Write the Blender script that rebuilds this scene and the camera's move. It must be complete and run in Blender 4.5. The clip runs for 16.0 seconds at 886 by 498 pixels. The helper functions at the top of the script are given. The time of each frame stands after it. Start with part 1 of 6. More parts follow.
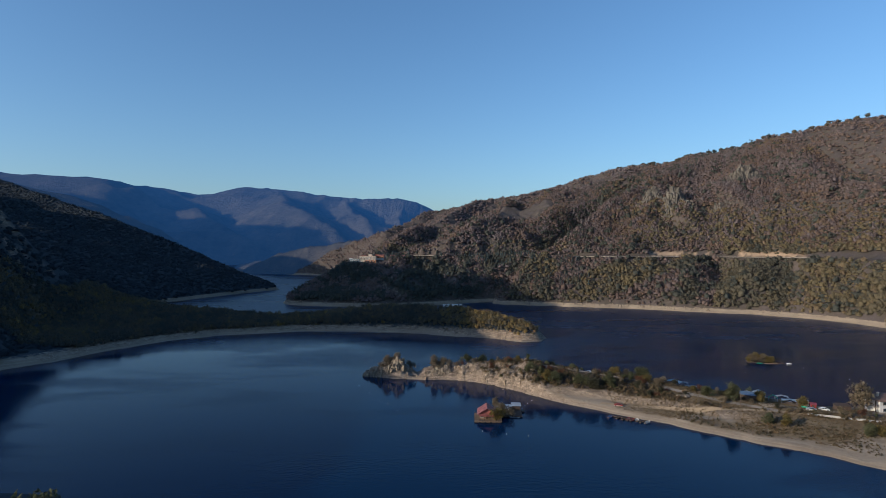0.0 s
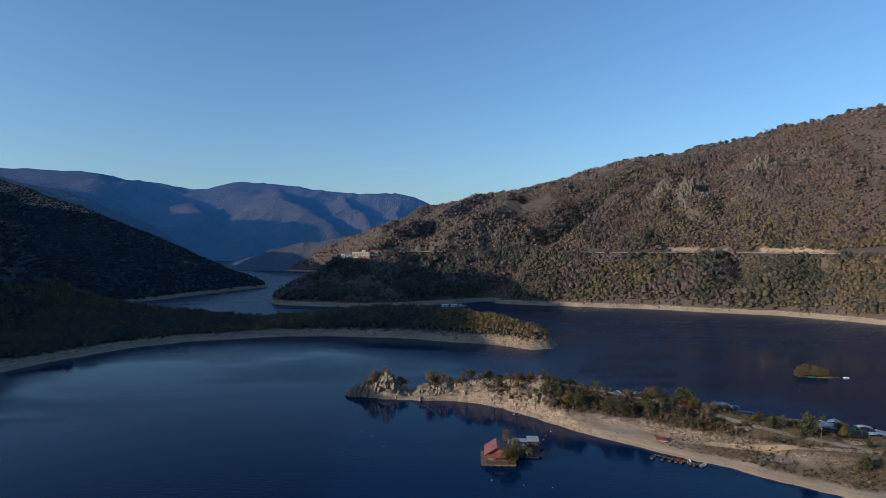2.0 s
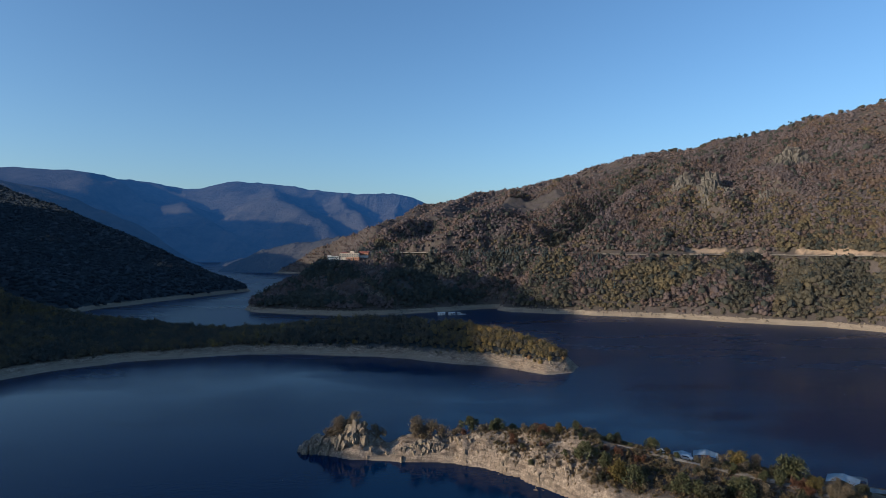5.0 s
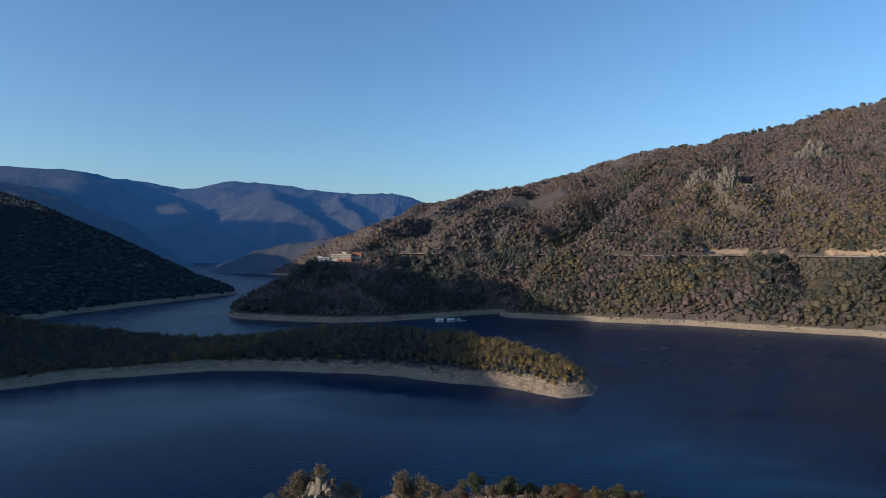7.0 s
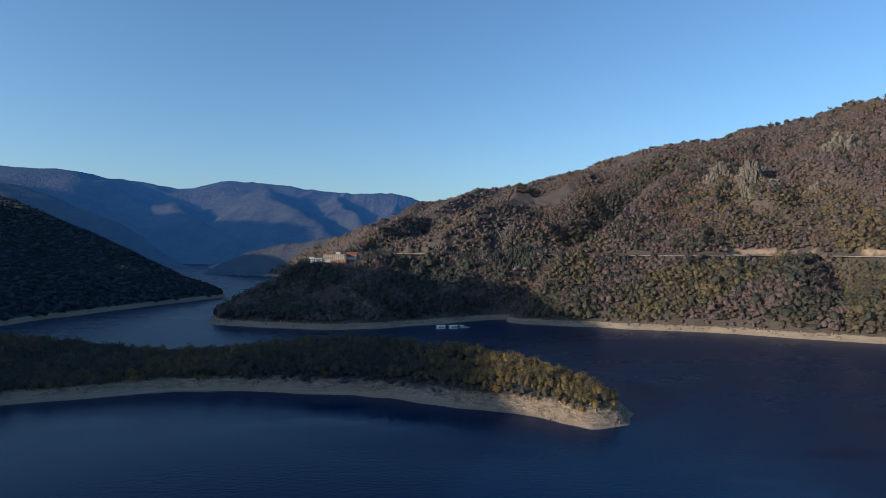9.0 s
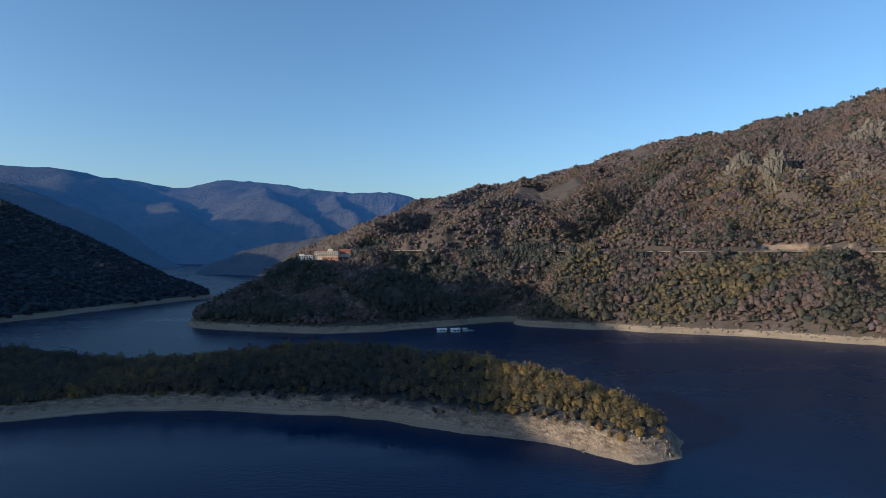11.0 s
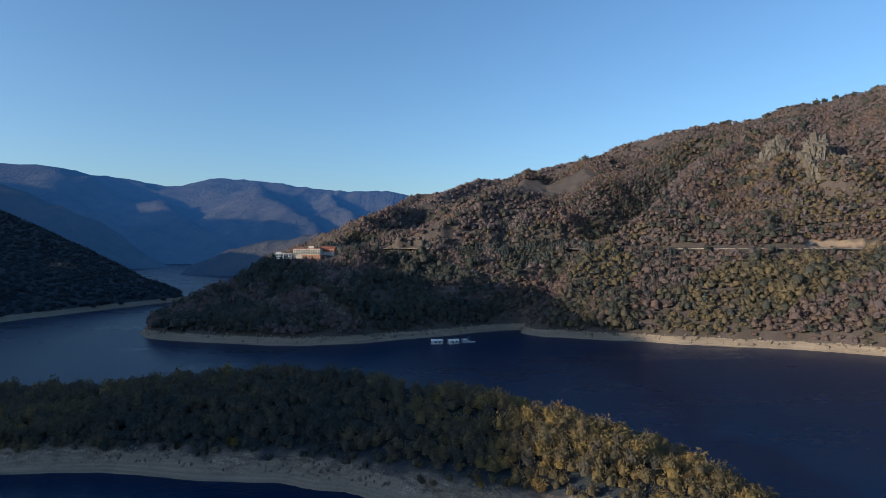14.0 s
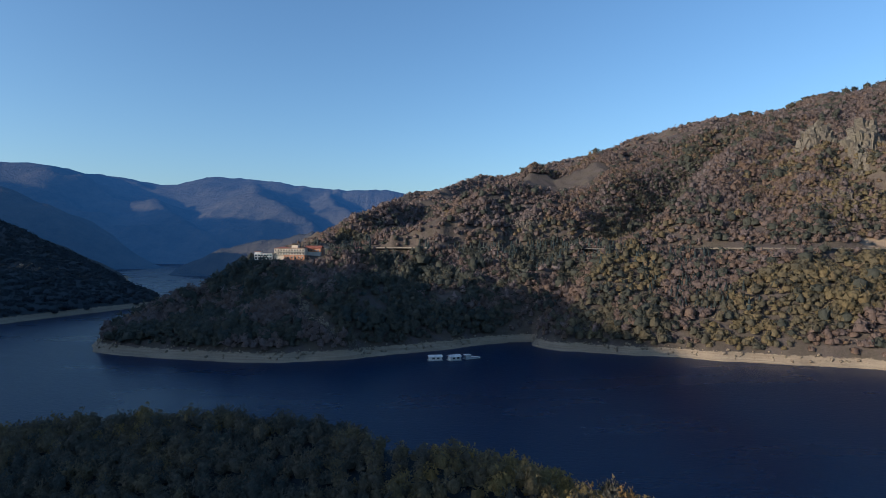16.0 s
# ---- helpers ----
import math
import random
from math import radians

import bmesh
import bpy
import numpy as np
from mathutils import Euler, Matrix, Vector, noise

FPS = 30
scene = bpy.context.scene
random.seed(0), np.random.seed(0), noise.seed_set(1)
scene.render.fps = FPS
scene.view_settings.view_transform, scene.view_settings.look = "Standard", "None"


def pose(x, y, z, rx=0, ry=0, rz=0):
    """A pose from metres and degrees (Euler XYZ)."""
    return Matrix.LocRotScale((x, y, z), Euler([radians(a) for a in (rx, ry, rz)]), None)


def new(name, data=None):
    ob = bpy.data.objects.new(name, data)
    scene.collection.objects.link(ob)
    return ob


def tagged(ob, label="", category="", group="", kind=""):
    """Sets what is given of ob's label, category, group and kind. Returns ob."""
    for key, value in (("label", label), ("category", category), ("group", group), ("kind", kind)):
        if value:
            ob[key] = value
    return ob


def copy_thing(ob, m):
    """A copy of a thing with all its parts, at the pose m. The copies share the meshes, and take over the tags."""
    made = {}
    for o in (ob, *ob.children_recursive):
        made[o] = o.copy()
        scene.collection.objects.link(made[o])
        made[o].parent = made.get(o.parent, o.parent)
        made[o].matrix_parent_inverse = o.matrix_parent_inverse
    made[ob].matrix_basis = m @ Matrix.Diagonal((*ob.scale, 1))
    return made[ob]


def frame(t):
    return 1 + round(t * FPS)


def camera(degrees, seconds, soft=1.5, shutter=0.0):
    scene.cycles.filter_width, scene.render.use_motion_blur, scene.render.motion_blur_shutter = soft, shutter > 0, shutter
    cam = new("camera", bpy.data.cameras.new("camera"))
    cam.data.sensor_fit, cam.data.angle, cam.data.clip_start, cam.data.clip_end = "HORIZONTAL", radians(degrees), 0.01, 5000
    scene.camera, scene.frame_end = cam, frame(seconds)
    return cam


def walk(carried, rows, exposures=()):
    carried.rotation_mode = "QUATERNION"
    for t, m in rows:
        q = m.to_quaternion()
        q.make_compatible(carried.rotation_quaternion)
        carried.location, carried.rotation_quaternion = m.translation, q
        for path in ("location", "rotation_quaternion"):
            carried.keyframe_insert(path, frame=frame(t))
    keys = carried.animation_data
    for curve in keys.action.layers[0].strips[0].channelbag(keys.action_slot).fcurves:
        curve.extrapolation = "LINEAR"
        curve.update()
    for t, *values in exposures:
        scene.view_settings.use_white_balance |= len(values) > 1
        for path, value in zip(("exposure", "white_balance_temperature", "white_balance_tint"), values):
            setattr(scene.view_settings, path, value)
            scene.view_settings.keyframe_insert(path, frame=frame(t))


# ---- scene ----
cam = camera(74.8, 16.0, soft=0.8)
METRES, EYE, TILT, LEAN, TURN = 440.0, 78.6, 0.0, 0.0, 0.0
ROWS = [
    (0.0, 0.0, 0.0, 0.0, 0.0, 0.0, -0.0),
    (0.5, -0.0, 0.032, -0.0005, -0.06, -0.11, 0.04),
    (1.0, 0.0003, 0.0645, -0.001, -0.14, -0.21, 0.06),
    (1.5, 0.0011, 0.0986, -0.0016, -0.15, -0.32, 0.02),
    (2.0, 0.0008, 0.1337, -0.0015, -0.14, -0.42, -0.01),
    (2.5, 0.0013, 0.1674, -0.002, -0.15, -0.42, -0.06),
    (3.0, 0.0021, 0.1999, -0.0031, -0.18, -0.39, -0.08),
    (3.5, 0.0033, 0.2315, -0.0032, -0.2, -0.38, -0.1),
    (4.0, 0.0043, 0.2624, -0.0036, -0.22, -0.33, -0.1),
    (6.5, 0.0123, 0.4164, -0.0054, -0.24, -0.22, -0.14),
    (7.0, 0.0122, 0.4469, -0.0056, -0.25, -0.19, -0.14),
    (7.5, 0.01, 0.4777, -0.0059, -0.28, -0.17, -0.14),
    (8.0, 0.0094, 0.5078, -0.0063, -0.27, -0.14, -0.12),
    (8.5, 0.0084, 0.5369, -0.0069, -0.28, -0.14, -0.09),
    (9.0, 0.0083, 0.5648, -0.0076, -0.3, -0.13, -0.09),
    (11.5, 0.0052, 0.7103, -0.0211, -0.4, -0.08, -0.01),
    (12.0, 0.0058, 0.7379, -0.023, -0.46, -0.08, -0.02),
    (12.5, 0.0076, 0.7655, -0.0237, -0.51, -0.07, -0.04),
    (13.0, 0.0087, 0.7946, -0.0245, -0.53, -0.07, -0.08),
    (13.5, 0.0098, 0.8251, -0.0249, -0.52, -0.06, -0.06),
    (14.0, 0.0114, 0.8569, -0.025, -0.52, -0.07, -0.06),
    (14.5, 0.0129, 0.8906, -0.0248, -0.52, -0.07, -0.07),
    (15.0, 0.0133, 0.9262, -0.0244, -0.53, -0.05, -0.09),
    (15.5, 0.014, 0.9625, -0.0246, -0.5, -0.08, -0.1),
    (16.0, 0.0139, 0.9985, -0.0259, -0.5, -0.07, -0.09),
]
walk(cam, [(t, pose(0, 0, EYE, TILT, LEAN, TURN) @ pose(METRES * x, METRES * y, METRES * z, 90 + pitch, roll, yaw)) for t, x, y, z, yaw, pitch, roll in ROWS],
     exposures=[(0.0, 0.14, 5100, 6), (16.0, 0.36, 5200, 6)])

# ---- light ----
SUN_EL, SUN_AZ = 15.0, math.atan2(0.43, 0.9)      # height in degrees; heading in which the light travels
world = bpy.data.worlds.new("world")
scene.world = world
world.use_nodes = True
wn = world.node_tree.nodes
sky = wn.new("ShaderNodeTexSky")
sky.sky_type = "NISHITA"
sky.sun_disc = False
sky.sun_elevation = radians(SUN_EL)
sky.sun_rotation = radians(270) - SUN_AZ
sky.altitude, sky.air_density, sky.dust_density, sky.ozone_density = 300, 1.1, 1.7, 2.3
wn["Background"].inputs["Strength"].default_value = 0.130
world.node_tree.links.new(sky.outputs[0], wn["Background"].inputs[0])
sun_data = bpy.data.lights.new("sun", "SUN")
sun_data.energy, sun_data.angle, sun_data.color = 5.0, radians(0.55), (1.0, 0.72, 0.45)
sun = new("sun", sun_data)
ce = math.cos(radians(SUN_EL))
sun.rotation_euler = Vector((math.cos(SUN_AZ) * ce, math.sin(SUN_AZ) * ce, -math.sin(radians(SUN_EL)))).to_track_quat("-Z", "Y").to_euler()


# ---- materials ----
def mat(name, rough=0.9, metal=0.0, spec=0.3):
    m = bpy.data.materials.new(name)
    m.use_nodes = True
    b = m.node_tree.nodes["Principled BSDF"]
    b.inputs["Roughness"].default_value = rough
    b.inputs["Metallic"].default_value = metal
    b.inputs["Specular IOR Level"].default_value = spec
    return m, m.node_tree.nodes, m.node_tree.links, b


def coords(n, l, scale=(1, 1, 1)):
    g = n.new("ShaderNodeNewGeometry")
    mp = n.new("ShaderNodeMapping")
    mp.inputs["Scale"].default_value = scale
    l.new(g.outputs["Position"], mp.inputs["Vector"])
    return mp.outputs[0]


def noise_node(n, l, vec, scale, detail=5, rough=0.55):
    t = n.new("ShaderNodeTexNoise")
    t.inputs["Scale"].default_value, t.inputs["Detail"].default_value, t.inputs["Roughness"].default_value = scale, detail, rough
    l.new(vec, t.inputs["Vector"])
    return t.outputs["Fac"]


def ramp(n, l, fac, *stops):
    r = n.new("ShaderNodeValToRGB")
    while len(r.color_ramp.elements) < len(stops):
        r.color_ramp.elements.new(0.5)
    for e, (p, c) in zip(r.color_ramp.elements, stops):
        e.position, e.color = p, (*c, 1)
    l.new(fac, r.inputs[0])
    return r.outputs[0]


def mix(n, l, fac, a, b, kind="MIX"):
    m = n.new("ShaderNodeMix")
    m.data_type, m.blend_type = "RGBA", kind
    for sock, v in ((m.inputs[0], fac), (m.inputs[6], a), (m.inputs[7], b)):
        if isinstance(v, bpy.types.NodeSocket):
            l.new(v, sock)
        elif isinstance(v, tuple):
            sock.default_value = (*v, 1)
        else:
            sock.default_value = v
    return m.outputs[2]


def cracks(n, l, vec, scale):
    """Dark lines between blocks of rock: 0 in the crack, 1 on the block."""
    t = n.new("ShaderNodeTexVoronoi")
    t.feature = "DISTANCE_TO_EDGE"
    t.inputs["Scale"].default_value = scale
    wob = n.new("ShaderNodeTexNoise")
    wob.inputs["Scale"].default_value = scale * 1.5
    l.new(vec, wob.inputs["Vector"])
    v = n.new("ShaderNodeVectorMath")
    v.operation = "MULTIPLY_ADD"
    l.new(wob.outputs["Color"], v.inputs[0])
    v.inputs[1].default_value = (2.4 / scale,) * 3
    l.new(vec, v.inputs[2])
    l.new(v.outputs[0], t.inputs["Vector"])
    return ramp(n, l, t.outputs["Distance"], (0.0, (0.25, 0.25, 0.25)), (0.09, (1, 1, 1)))


def bump(n, l, b, height, strength, dist):
    k = n.new("ShaderNodeBump")
    k.inputs["Strength"].default_value, k.inputs["Distance"].default_value = strength, dist
    l.new(height, k.inputs["Height"])
    l.new(k.outputs[0], b.inputs["Normal"])


def attr(n, name):
    a = n.new("ShaderNodeAttribute")
    a.attribute_name = name
    return a.outputs["Fac"]


def plain(name, colour, rough=0.7, metal=0.0, wear=0.25, scale=1.5):
    """A painted or plain surface with grime at two scales."""
    m, n, l, b = mat(name, rough, metal)
    v = coords(n, l)
    big, fine = noise_node(n, l, v, scale * 0.3), noise_node(n, l, v, scale * 3)
    dark = tuple(c * (1 - wear) * 0.8 for c in colour)
    c = mix(n, l, ramp(n, l, big, (0.35, (0, 0, 0)), (0.7, (1, 1, 1))), dark, colour)
    c = mix(n, l, wear, c, ramp(n, l, fine, (0.3, tuple(0.6 * k for k in colour)), (0.7, colour)))
    l.new(c, b.inputs["Base Color"])
    bump(n, l, b, fine, 0.2, 0.05)
    return m


def ground_material():
    m, n, l, b = mat("hillside_ground", 0.95, 0, 0.15)
    v = coords(n, l)
    big, mid, fine, tuft = noise_node(n, l, v, 0.012, 6), noise_node(n, l, v, 0.09, 6), noise_node(n, l, v, 0.9, 6, 0.7), noise_node(n, l, v, 0.27, 4, 0.65)
    # soil tones cooled towards purple to stand in for haze
    soil = ramp(n, l, big, (0.3, (0.059, 0.052, 0.055)), (0.5, (0.078, 0.067, 0.070)), (0.7, (0.099, 0.084, 0.085)))
    soil = mix(n, l, ramp(n, l, mid, (0.4, (0, 0, 0)), (0.62, (1, 1, 1))), soil, (0.070, 0.062, 0.048))
    soil = mix(n, l, ramp(n, l, tuft, (0.40, (0.6, 0.6, 0.6)), (0.56, (0, 0, 0))), soil, (0.055, 0.047, 0.040))
    soil = mix(n, l, 0.3, soil, ramp(n, l, fine, (0.3, (0.04, 0.034, 0.030)), (0.7, (0.155, 0.126, 0.104))))
    # woodland floor colour darkened and blued to carry the hillside's shade
    soil = mix(n, l, attr(n, "shaded_litter"), soil, ramp(n, l, fine, (0.3, (0.030, 0.040, 0.049)), (0.7, (0.050, 0.058, 0.066))))
    lines = noise_node(n, l, coords(n, l, (0.03, 0.03, 2.2)), 1.0, 4, 0.6)
    sand = ramp(n, l, mid, (0.3, (0.185, 0.145, 0.098)), (0.55, (0.25, 0.198, 0.138)), (0.75, (0.31, 0.250, 0.178)))
    sand = mix(n, l, 0.4, sand, ramp(n, l, fine, (0.3, (0.125, 0.098, 0.068)), (0.7, (0.35, 0.285, 0.205))))
    sand = mix(n, l, 0.45, sand, ramp(n, l, lines, (0.35, (0.15, 0.127, 0.10)), (0.65, (0.31, 0.272, 0.215))))
    strata = noise_node(n, l, coords(n, l, (0.35, 0.35, 1.6)), 0.55, 7, 0.7)
    rock = ramp(n, l, strata, (0.36, (0.095, 0.074, 0.056)), (0.5, (0.25, 0.198, 0.148)), (0.66, (0.42, 0.345, 0.262)))
    rock = mix(n, l, cracks(n, l, coords(n, l, (1, 1, 0.3)), 0.6), (0.08, 0.066, 0.052), rock)
    rock = mix(n, l, cracks(n, l, coords(n, l, (1, 1, 0.4)), 1.5), (0.11, 0.090, 0.070), rock)
    # the drawdown line: bare below, scrub above, with a ragged edge
    z = n.new("ShaderNodeSeparateXYZ")
    l.new(v, z.inputs[0])
    edge = n.new("ShaderNodeMath")
    edge.operation = "MULTIPLY_ADD"
    l.new(tuft, edge.inputs[0])
    edge.inputs[1].default_value = 4.0
    l.new(z.outputs["Z"], edge.inputs[2])
    line = n.new("ShaderNodeMapRange")
    line.inputs["From Min"].default_value, line.inputs["From Max"].default_value = 6.7, 7.3
    line.inputs["To Min"].default_value, line.inputs["To Max"].default_value = 1.0, 0.0
    l.new(edge.outputs[0], line.inputs["Value"])
    c = mix(n, l, line.outputs[0], soil, sand)
    weed = ramp(n, l, fine, (0.3, (0.090, 0.068, 0.038)), (0.7, (0.205, 0.150, 0.082)))
    c = mix(n, l, attr(n, "weed"), c, weed)
    c = mix(n, l, attr(n, "bare"), c, mix(n, l, 0.3, (0.42, 0.30, 0.19), sand))
    c = mix(n, l, attr(n, "rock"), c, rock)
    l.new(c, b.inputs["Base Color"])
    h = n.new("ShaderNodeMath")
    h.operation = "ADD"
    l.new(fine, h.inputs[0])
    l.new(strata, h.inputs[1])
    bump(n, l, b, h.outputs[0], 0.6, 0.6)
    return m


def water_material():
    m, n, l, b = mat("lake_water", 0.1, 0, 0.15)
    b.inputs["Specular Tint"].default_value = (0.5, 0.75, 1.0, 1)
    b.inputs["IOR"].default_value = 1.28
    b.inputs["Base Color"].default_value = (0.0010, 0.0130, 0.046, 1)
    w1 = noise_node(n, l, coords(n, l, (1, 1.6, 1)), 0.35, 4, 0.6)
    # calm lanes and wind-roughened patches, drawn out across the lake
    patch = noise_node(n, l, coords(n, l, (1, 2.4, 1)), 0.007, 5, 0.55)
    wisp = noise_node(n, l, coords(n, l, (0.7, 2.0, 1)), 0.022, 4, 0.6)
    both = n.new("ShaderNodeMath")
    both.operation = "MULTIPLY_ADD"
    l.new(wisp, both.inputs[0])
    both.inputs[1].default_value = 0.35
    l.new(patch, both.inputs[2])
    place = n.new("ShaderNodeSeparateXYZ")
    l.new(coords(n, l), place.inputs[0])
    wind = n.new("ShaderNodeMapRange")
    wind.inputs["From Min"].default_value, wind.inputs["From Max"].default_value = 400, 640
    wind.inputs["To Min"].default_value, wind.inputs["To Max"].default_value = 0.0, 0.34
    l.new(place.outputs["Y"], wind.inputs["Value"])
    both_winds = n.new("ShaderNodeMath")
    l.new(both.outputs[0], both_winds.inputs[0])
    l.new(wind.outputs[0], both_winds.inputs[1])
    r = ramp(n, l, both_winds.outputs[0], (0.63, (0.085, 0.085, 0.085)), (0.73, (0.19, 0.19, 0.19)), (1.0, (0.30, 0.30, 0.30)))
    l.new(r, b.inputs["Roughness"])
    k = n.new("ShaderNodeBump")
    k.inputs["Distance"].default_value = 0.25
    l.new(w1, k.inputs["Height"])
    s = ramp(n, l, both_winds.outputs[0], (0.63, (0.12, 0.12, 0.12)), (0.73, (0.36, 0.36, 0.36)), (1.0, (0.55, 0.55, 0.55)))
    l.new(s, k.inputs["Strength"])
    l.new(k.outputs[0], b.inputs["Normal"])
    return m


def leaf_material(name, *stops):
    """Foliage whose colour runs from tree to tree by the mesh's tint value."""
    m, n, l, b = mat(name, 0.85, 0, 0.15)
    c = ramp(n, l, attr(n, "tint"), *stops)
    fine = noise_node(n, l, coords(n, l), 1.7, 3)
    c = mix(n, l, 0.4, c, ramp(n, l, fine, (0.3, (0.4, 0.4, 0.4)), (0.7, (1.25, 1.2, 1.1))), "MULTIPLY")
    l.new(c, b.inputs["Base Color"])
    bump(n, l, b, noise_node(n, l, coords(n, l), 0.9, 4, 0.65), 0.9, 0.8)
    thin = n.new("ShaderNodeBsdfTranslucent")
    l.new(c, thin.inputs["Color"])
    both = n.new("ShaderNodeMixShader")
    both.inputs[0].default_value = 0.4
    l.new(b.outputs[0], both.inputs[1])
    l.new(thin.outputs[0], both.inputs[2])
    l.new(both.outputs[0], n["Material Output"].inputs["Surface"])
    return m


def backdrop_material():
    m, n, l, b = mat("haze_glow_woodland", 1.0, 0, 0.0)
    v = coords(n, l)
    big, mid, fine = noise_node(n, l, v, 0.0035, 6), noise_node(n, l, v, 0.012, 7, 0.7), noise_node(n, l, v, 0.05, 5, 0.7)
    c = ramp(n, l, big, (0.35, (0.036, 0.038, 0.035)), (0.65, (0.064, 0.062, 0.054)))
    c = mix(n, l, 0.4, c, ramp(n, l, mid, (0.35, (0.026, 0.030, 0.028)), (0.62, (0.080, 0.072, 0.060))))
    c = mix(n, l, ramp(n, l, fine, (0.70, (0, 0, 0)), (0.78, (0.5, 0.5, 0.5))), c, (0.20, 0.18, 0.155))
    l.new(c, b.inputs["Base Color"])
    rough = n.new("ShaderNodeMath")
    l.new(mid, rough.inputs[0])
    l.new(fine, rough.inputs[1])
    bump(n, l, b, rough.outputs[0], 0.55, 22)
    # haze painted in as blue emission on the backdrop, more of it with distance up the valley
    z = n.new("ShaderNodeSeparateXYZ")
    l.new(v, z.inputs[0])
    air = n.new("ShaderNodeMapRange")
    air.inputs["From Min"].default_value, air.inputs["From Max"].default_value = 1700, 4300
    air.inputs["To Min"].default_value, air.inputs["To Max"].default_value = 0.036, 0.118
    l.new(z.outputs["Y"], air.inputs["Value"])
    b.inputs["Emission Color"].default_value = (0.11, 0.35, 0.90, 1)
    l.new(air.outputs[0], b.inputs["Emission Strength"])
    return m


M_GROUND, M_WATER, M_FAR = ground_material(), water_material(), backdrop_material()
# the low tints are greyed and blued to carry shade
M_OAK = leaf_material("oak_foliage", (0.0, (0.078, 0.088, 0.084)), (0.3, (0.130, 0.119, 0.092)), (0.55, (0.190, 0.156, 0.084)), (0.75, (0.310, 0.230, 0.084)), (0.9, (0.285, 0.175, 0.088)), (1.0, (0.220, 0.180, 0.150)))
# leaf colour darkened and blued to carry the hillside's shade and haze
M_SHADE = leaf_material("shade_blued_foliage", (0.0, (0.036, 0.050, 0.066)), (0.5, (0.042, 0.056, 0.072)), (1.0, (0.050, 0.062, 0.074)))
# stops cooled to stand in for haze, the first lifted for blue shade
M_HILL = leaf_material("hillside_foliage", (0.0, (0.063, 0.084, 0.089)), (0.2, (0.099, 0.099, 0.079)), (0.4, (0.147, 0.133, 0.096)), (0.55, (0.207, 0.170, 0.096)), (0.7, (0.202, 0.146, 0.115)), (0.85, (0.178, 0.145, 0.144)), (1.0, (0.222, 0.191, 0.194)))


# ---- the lie of the land ----
def lattice(ix, iy, seed):
    k = (ix.astype(np.int64) * 374761393 + iy.astype(np.int64) * 668265263 + seed * 1274126177) & 0xFFFFFFFF
    k = ((k ^ (k >> 13)) * 1274126177) & 0xFFFFFFFF
    return ((k ^ (k >> 16)) & 0xFFFF) / 65535.0


def vnoise(x, y, seed=0):
    ix, iy = np.floor(x), np.floor(y)
    fx, fy = x - ix, y - iy
    fx, fy = fx * fx * (3 - 2 * fx), fy * fy * (3 - 2 * fy)
    a = lattice(ix, iy, seed) * (1 - fx) + lattice(ix + 1, iy, seed) * fx
    b = lattice(ix, iy + 1, seed) * (1 - fx) + lattice(ix + 1, iy + 1, seed) * fx
    return (a * (1 - fy) + b * fy) * 2 - 1


def fbm(x, y, size, octaves=5, seed=0, gain=0.5, ridged=False):
    out, amp = np.zeros_like(x), 1.0
    for o in range(octaves):
        v = vnoise(x / size + 17.3 * o, y / size - 9.1 * o, seed + o)
        out += amp * ((1 - 2 * np.abs(v)) if ridged else v)
        size, amp = size * 0.5, amp * gain
    return out


def smooth(v, a, b):
    t = np.clip((v - a) / (b - a), 0, 1)
    return t * t * (3 - 2 * t)


def line_distance(x, y, pts, closed=False):
    """Distance to a broken line, and the height along it at the nearest place."""
    p = [tuple(q) + (0,) * (3 - len(q)) for q in pts]
    if closed:
        p.append(p[0])
    best, height = np.full_like(x, 1e9), np.zeros_like(x)
    for a, b in zip(p, p[1:]):
        dx, dy = b[0] - a[0], b[1] - a[1]
        t = np.clip(((x - a[0]) * dx + (y - a[1]) * dy) / (dx * dx + dy * dy + 1e-9), 0, 1)
        d = np.hypot(x - a[0] - t * dx, y - a[1] - t * dy)
        near = d < best
        best = np.where(near, d, best)
        height = np.where(near, a[2] + t * (b[2] - a[2]), height)
    return best, height


def shore_distance(x, y, pts):
    """Distance from a closed shoreline, positive on land."""
    d, _ = line_distance(x, y, pts, True)
    inside = np.zeros(x.shape, bool)
    for a, b in zip(pts, pts[1:] + pts[:1]):
        if a[1] != b[1]:
            cross = ((a[1] > y) != (b[1] > y)) & (x < (b[0] - a[0]) * (y - a[1]) / (b[1] - a[1]) + a[0])
            inside ^= cross
    return np.where(inside, d, -d)


MID_SHORE = [(83, 496), (65, 490), (47, 503), (30, 512), (0, 527), (-45, 542), (-94, 553), (-137, 552), (-173, 538), (-205, 522), (-233, 494), (-256, 450), (-269, 403), (-287, 375), (-400, 420), (-470, 560), (-470, 712),
             (-420, 700), (-352, 688), (-297, 666), (-226, 651), (-170, 640), (-127, 634), (-60, 636), (0, 612), (40, 588), (75, 548), (94, 512)]
MID_RIDGES = [[(76, 503, 9), (40, 545, 17), (0, 575, 20), (-60, 606, 18), (-127, 607, 10), (-170, 624, 5), (-226, 632, 7.5), (-297, 636, 15), (-352, 648, 25), (-400, 640, 44), (-450, 620, 80)]]
WEST_SHORE = [(-287, 375), (-290, 290), (-250, 210), (-190, 180), (-105, 172), (-88, 110), (-60, 0), (40, -70), (300, -60), (520, -20), (700, 60), (700, -1500), (-4600, -1500), (-4600, 800), (-1000, 790),
              (-560, 730), (-420, 700), (-390, 640), (-360, 560), (-330, 470)]
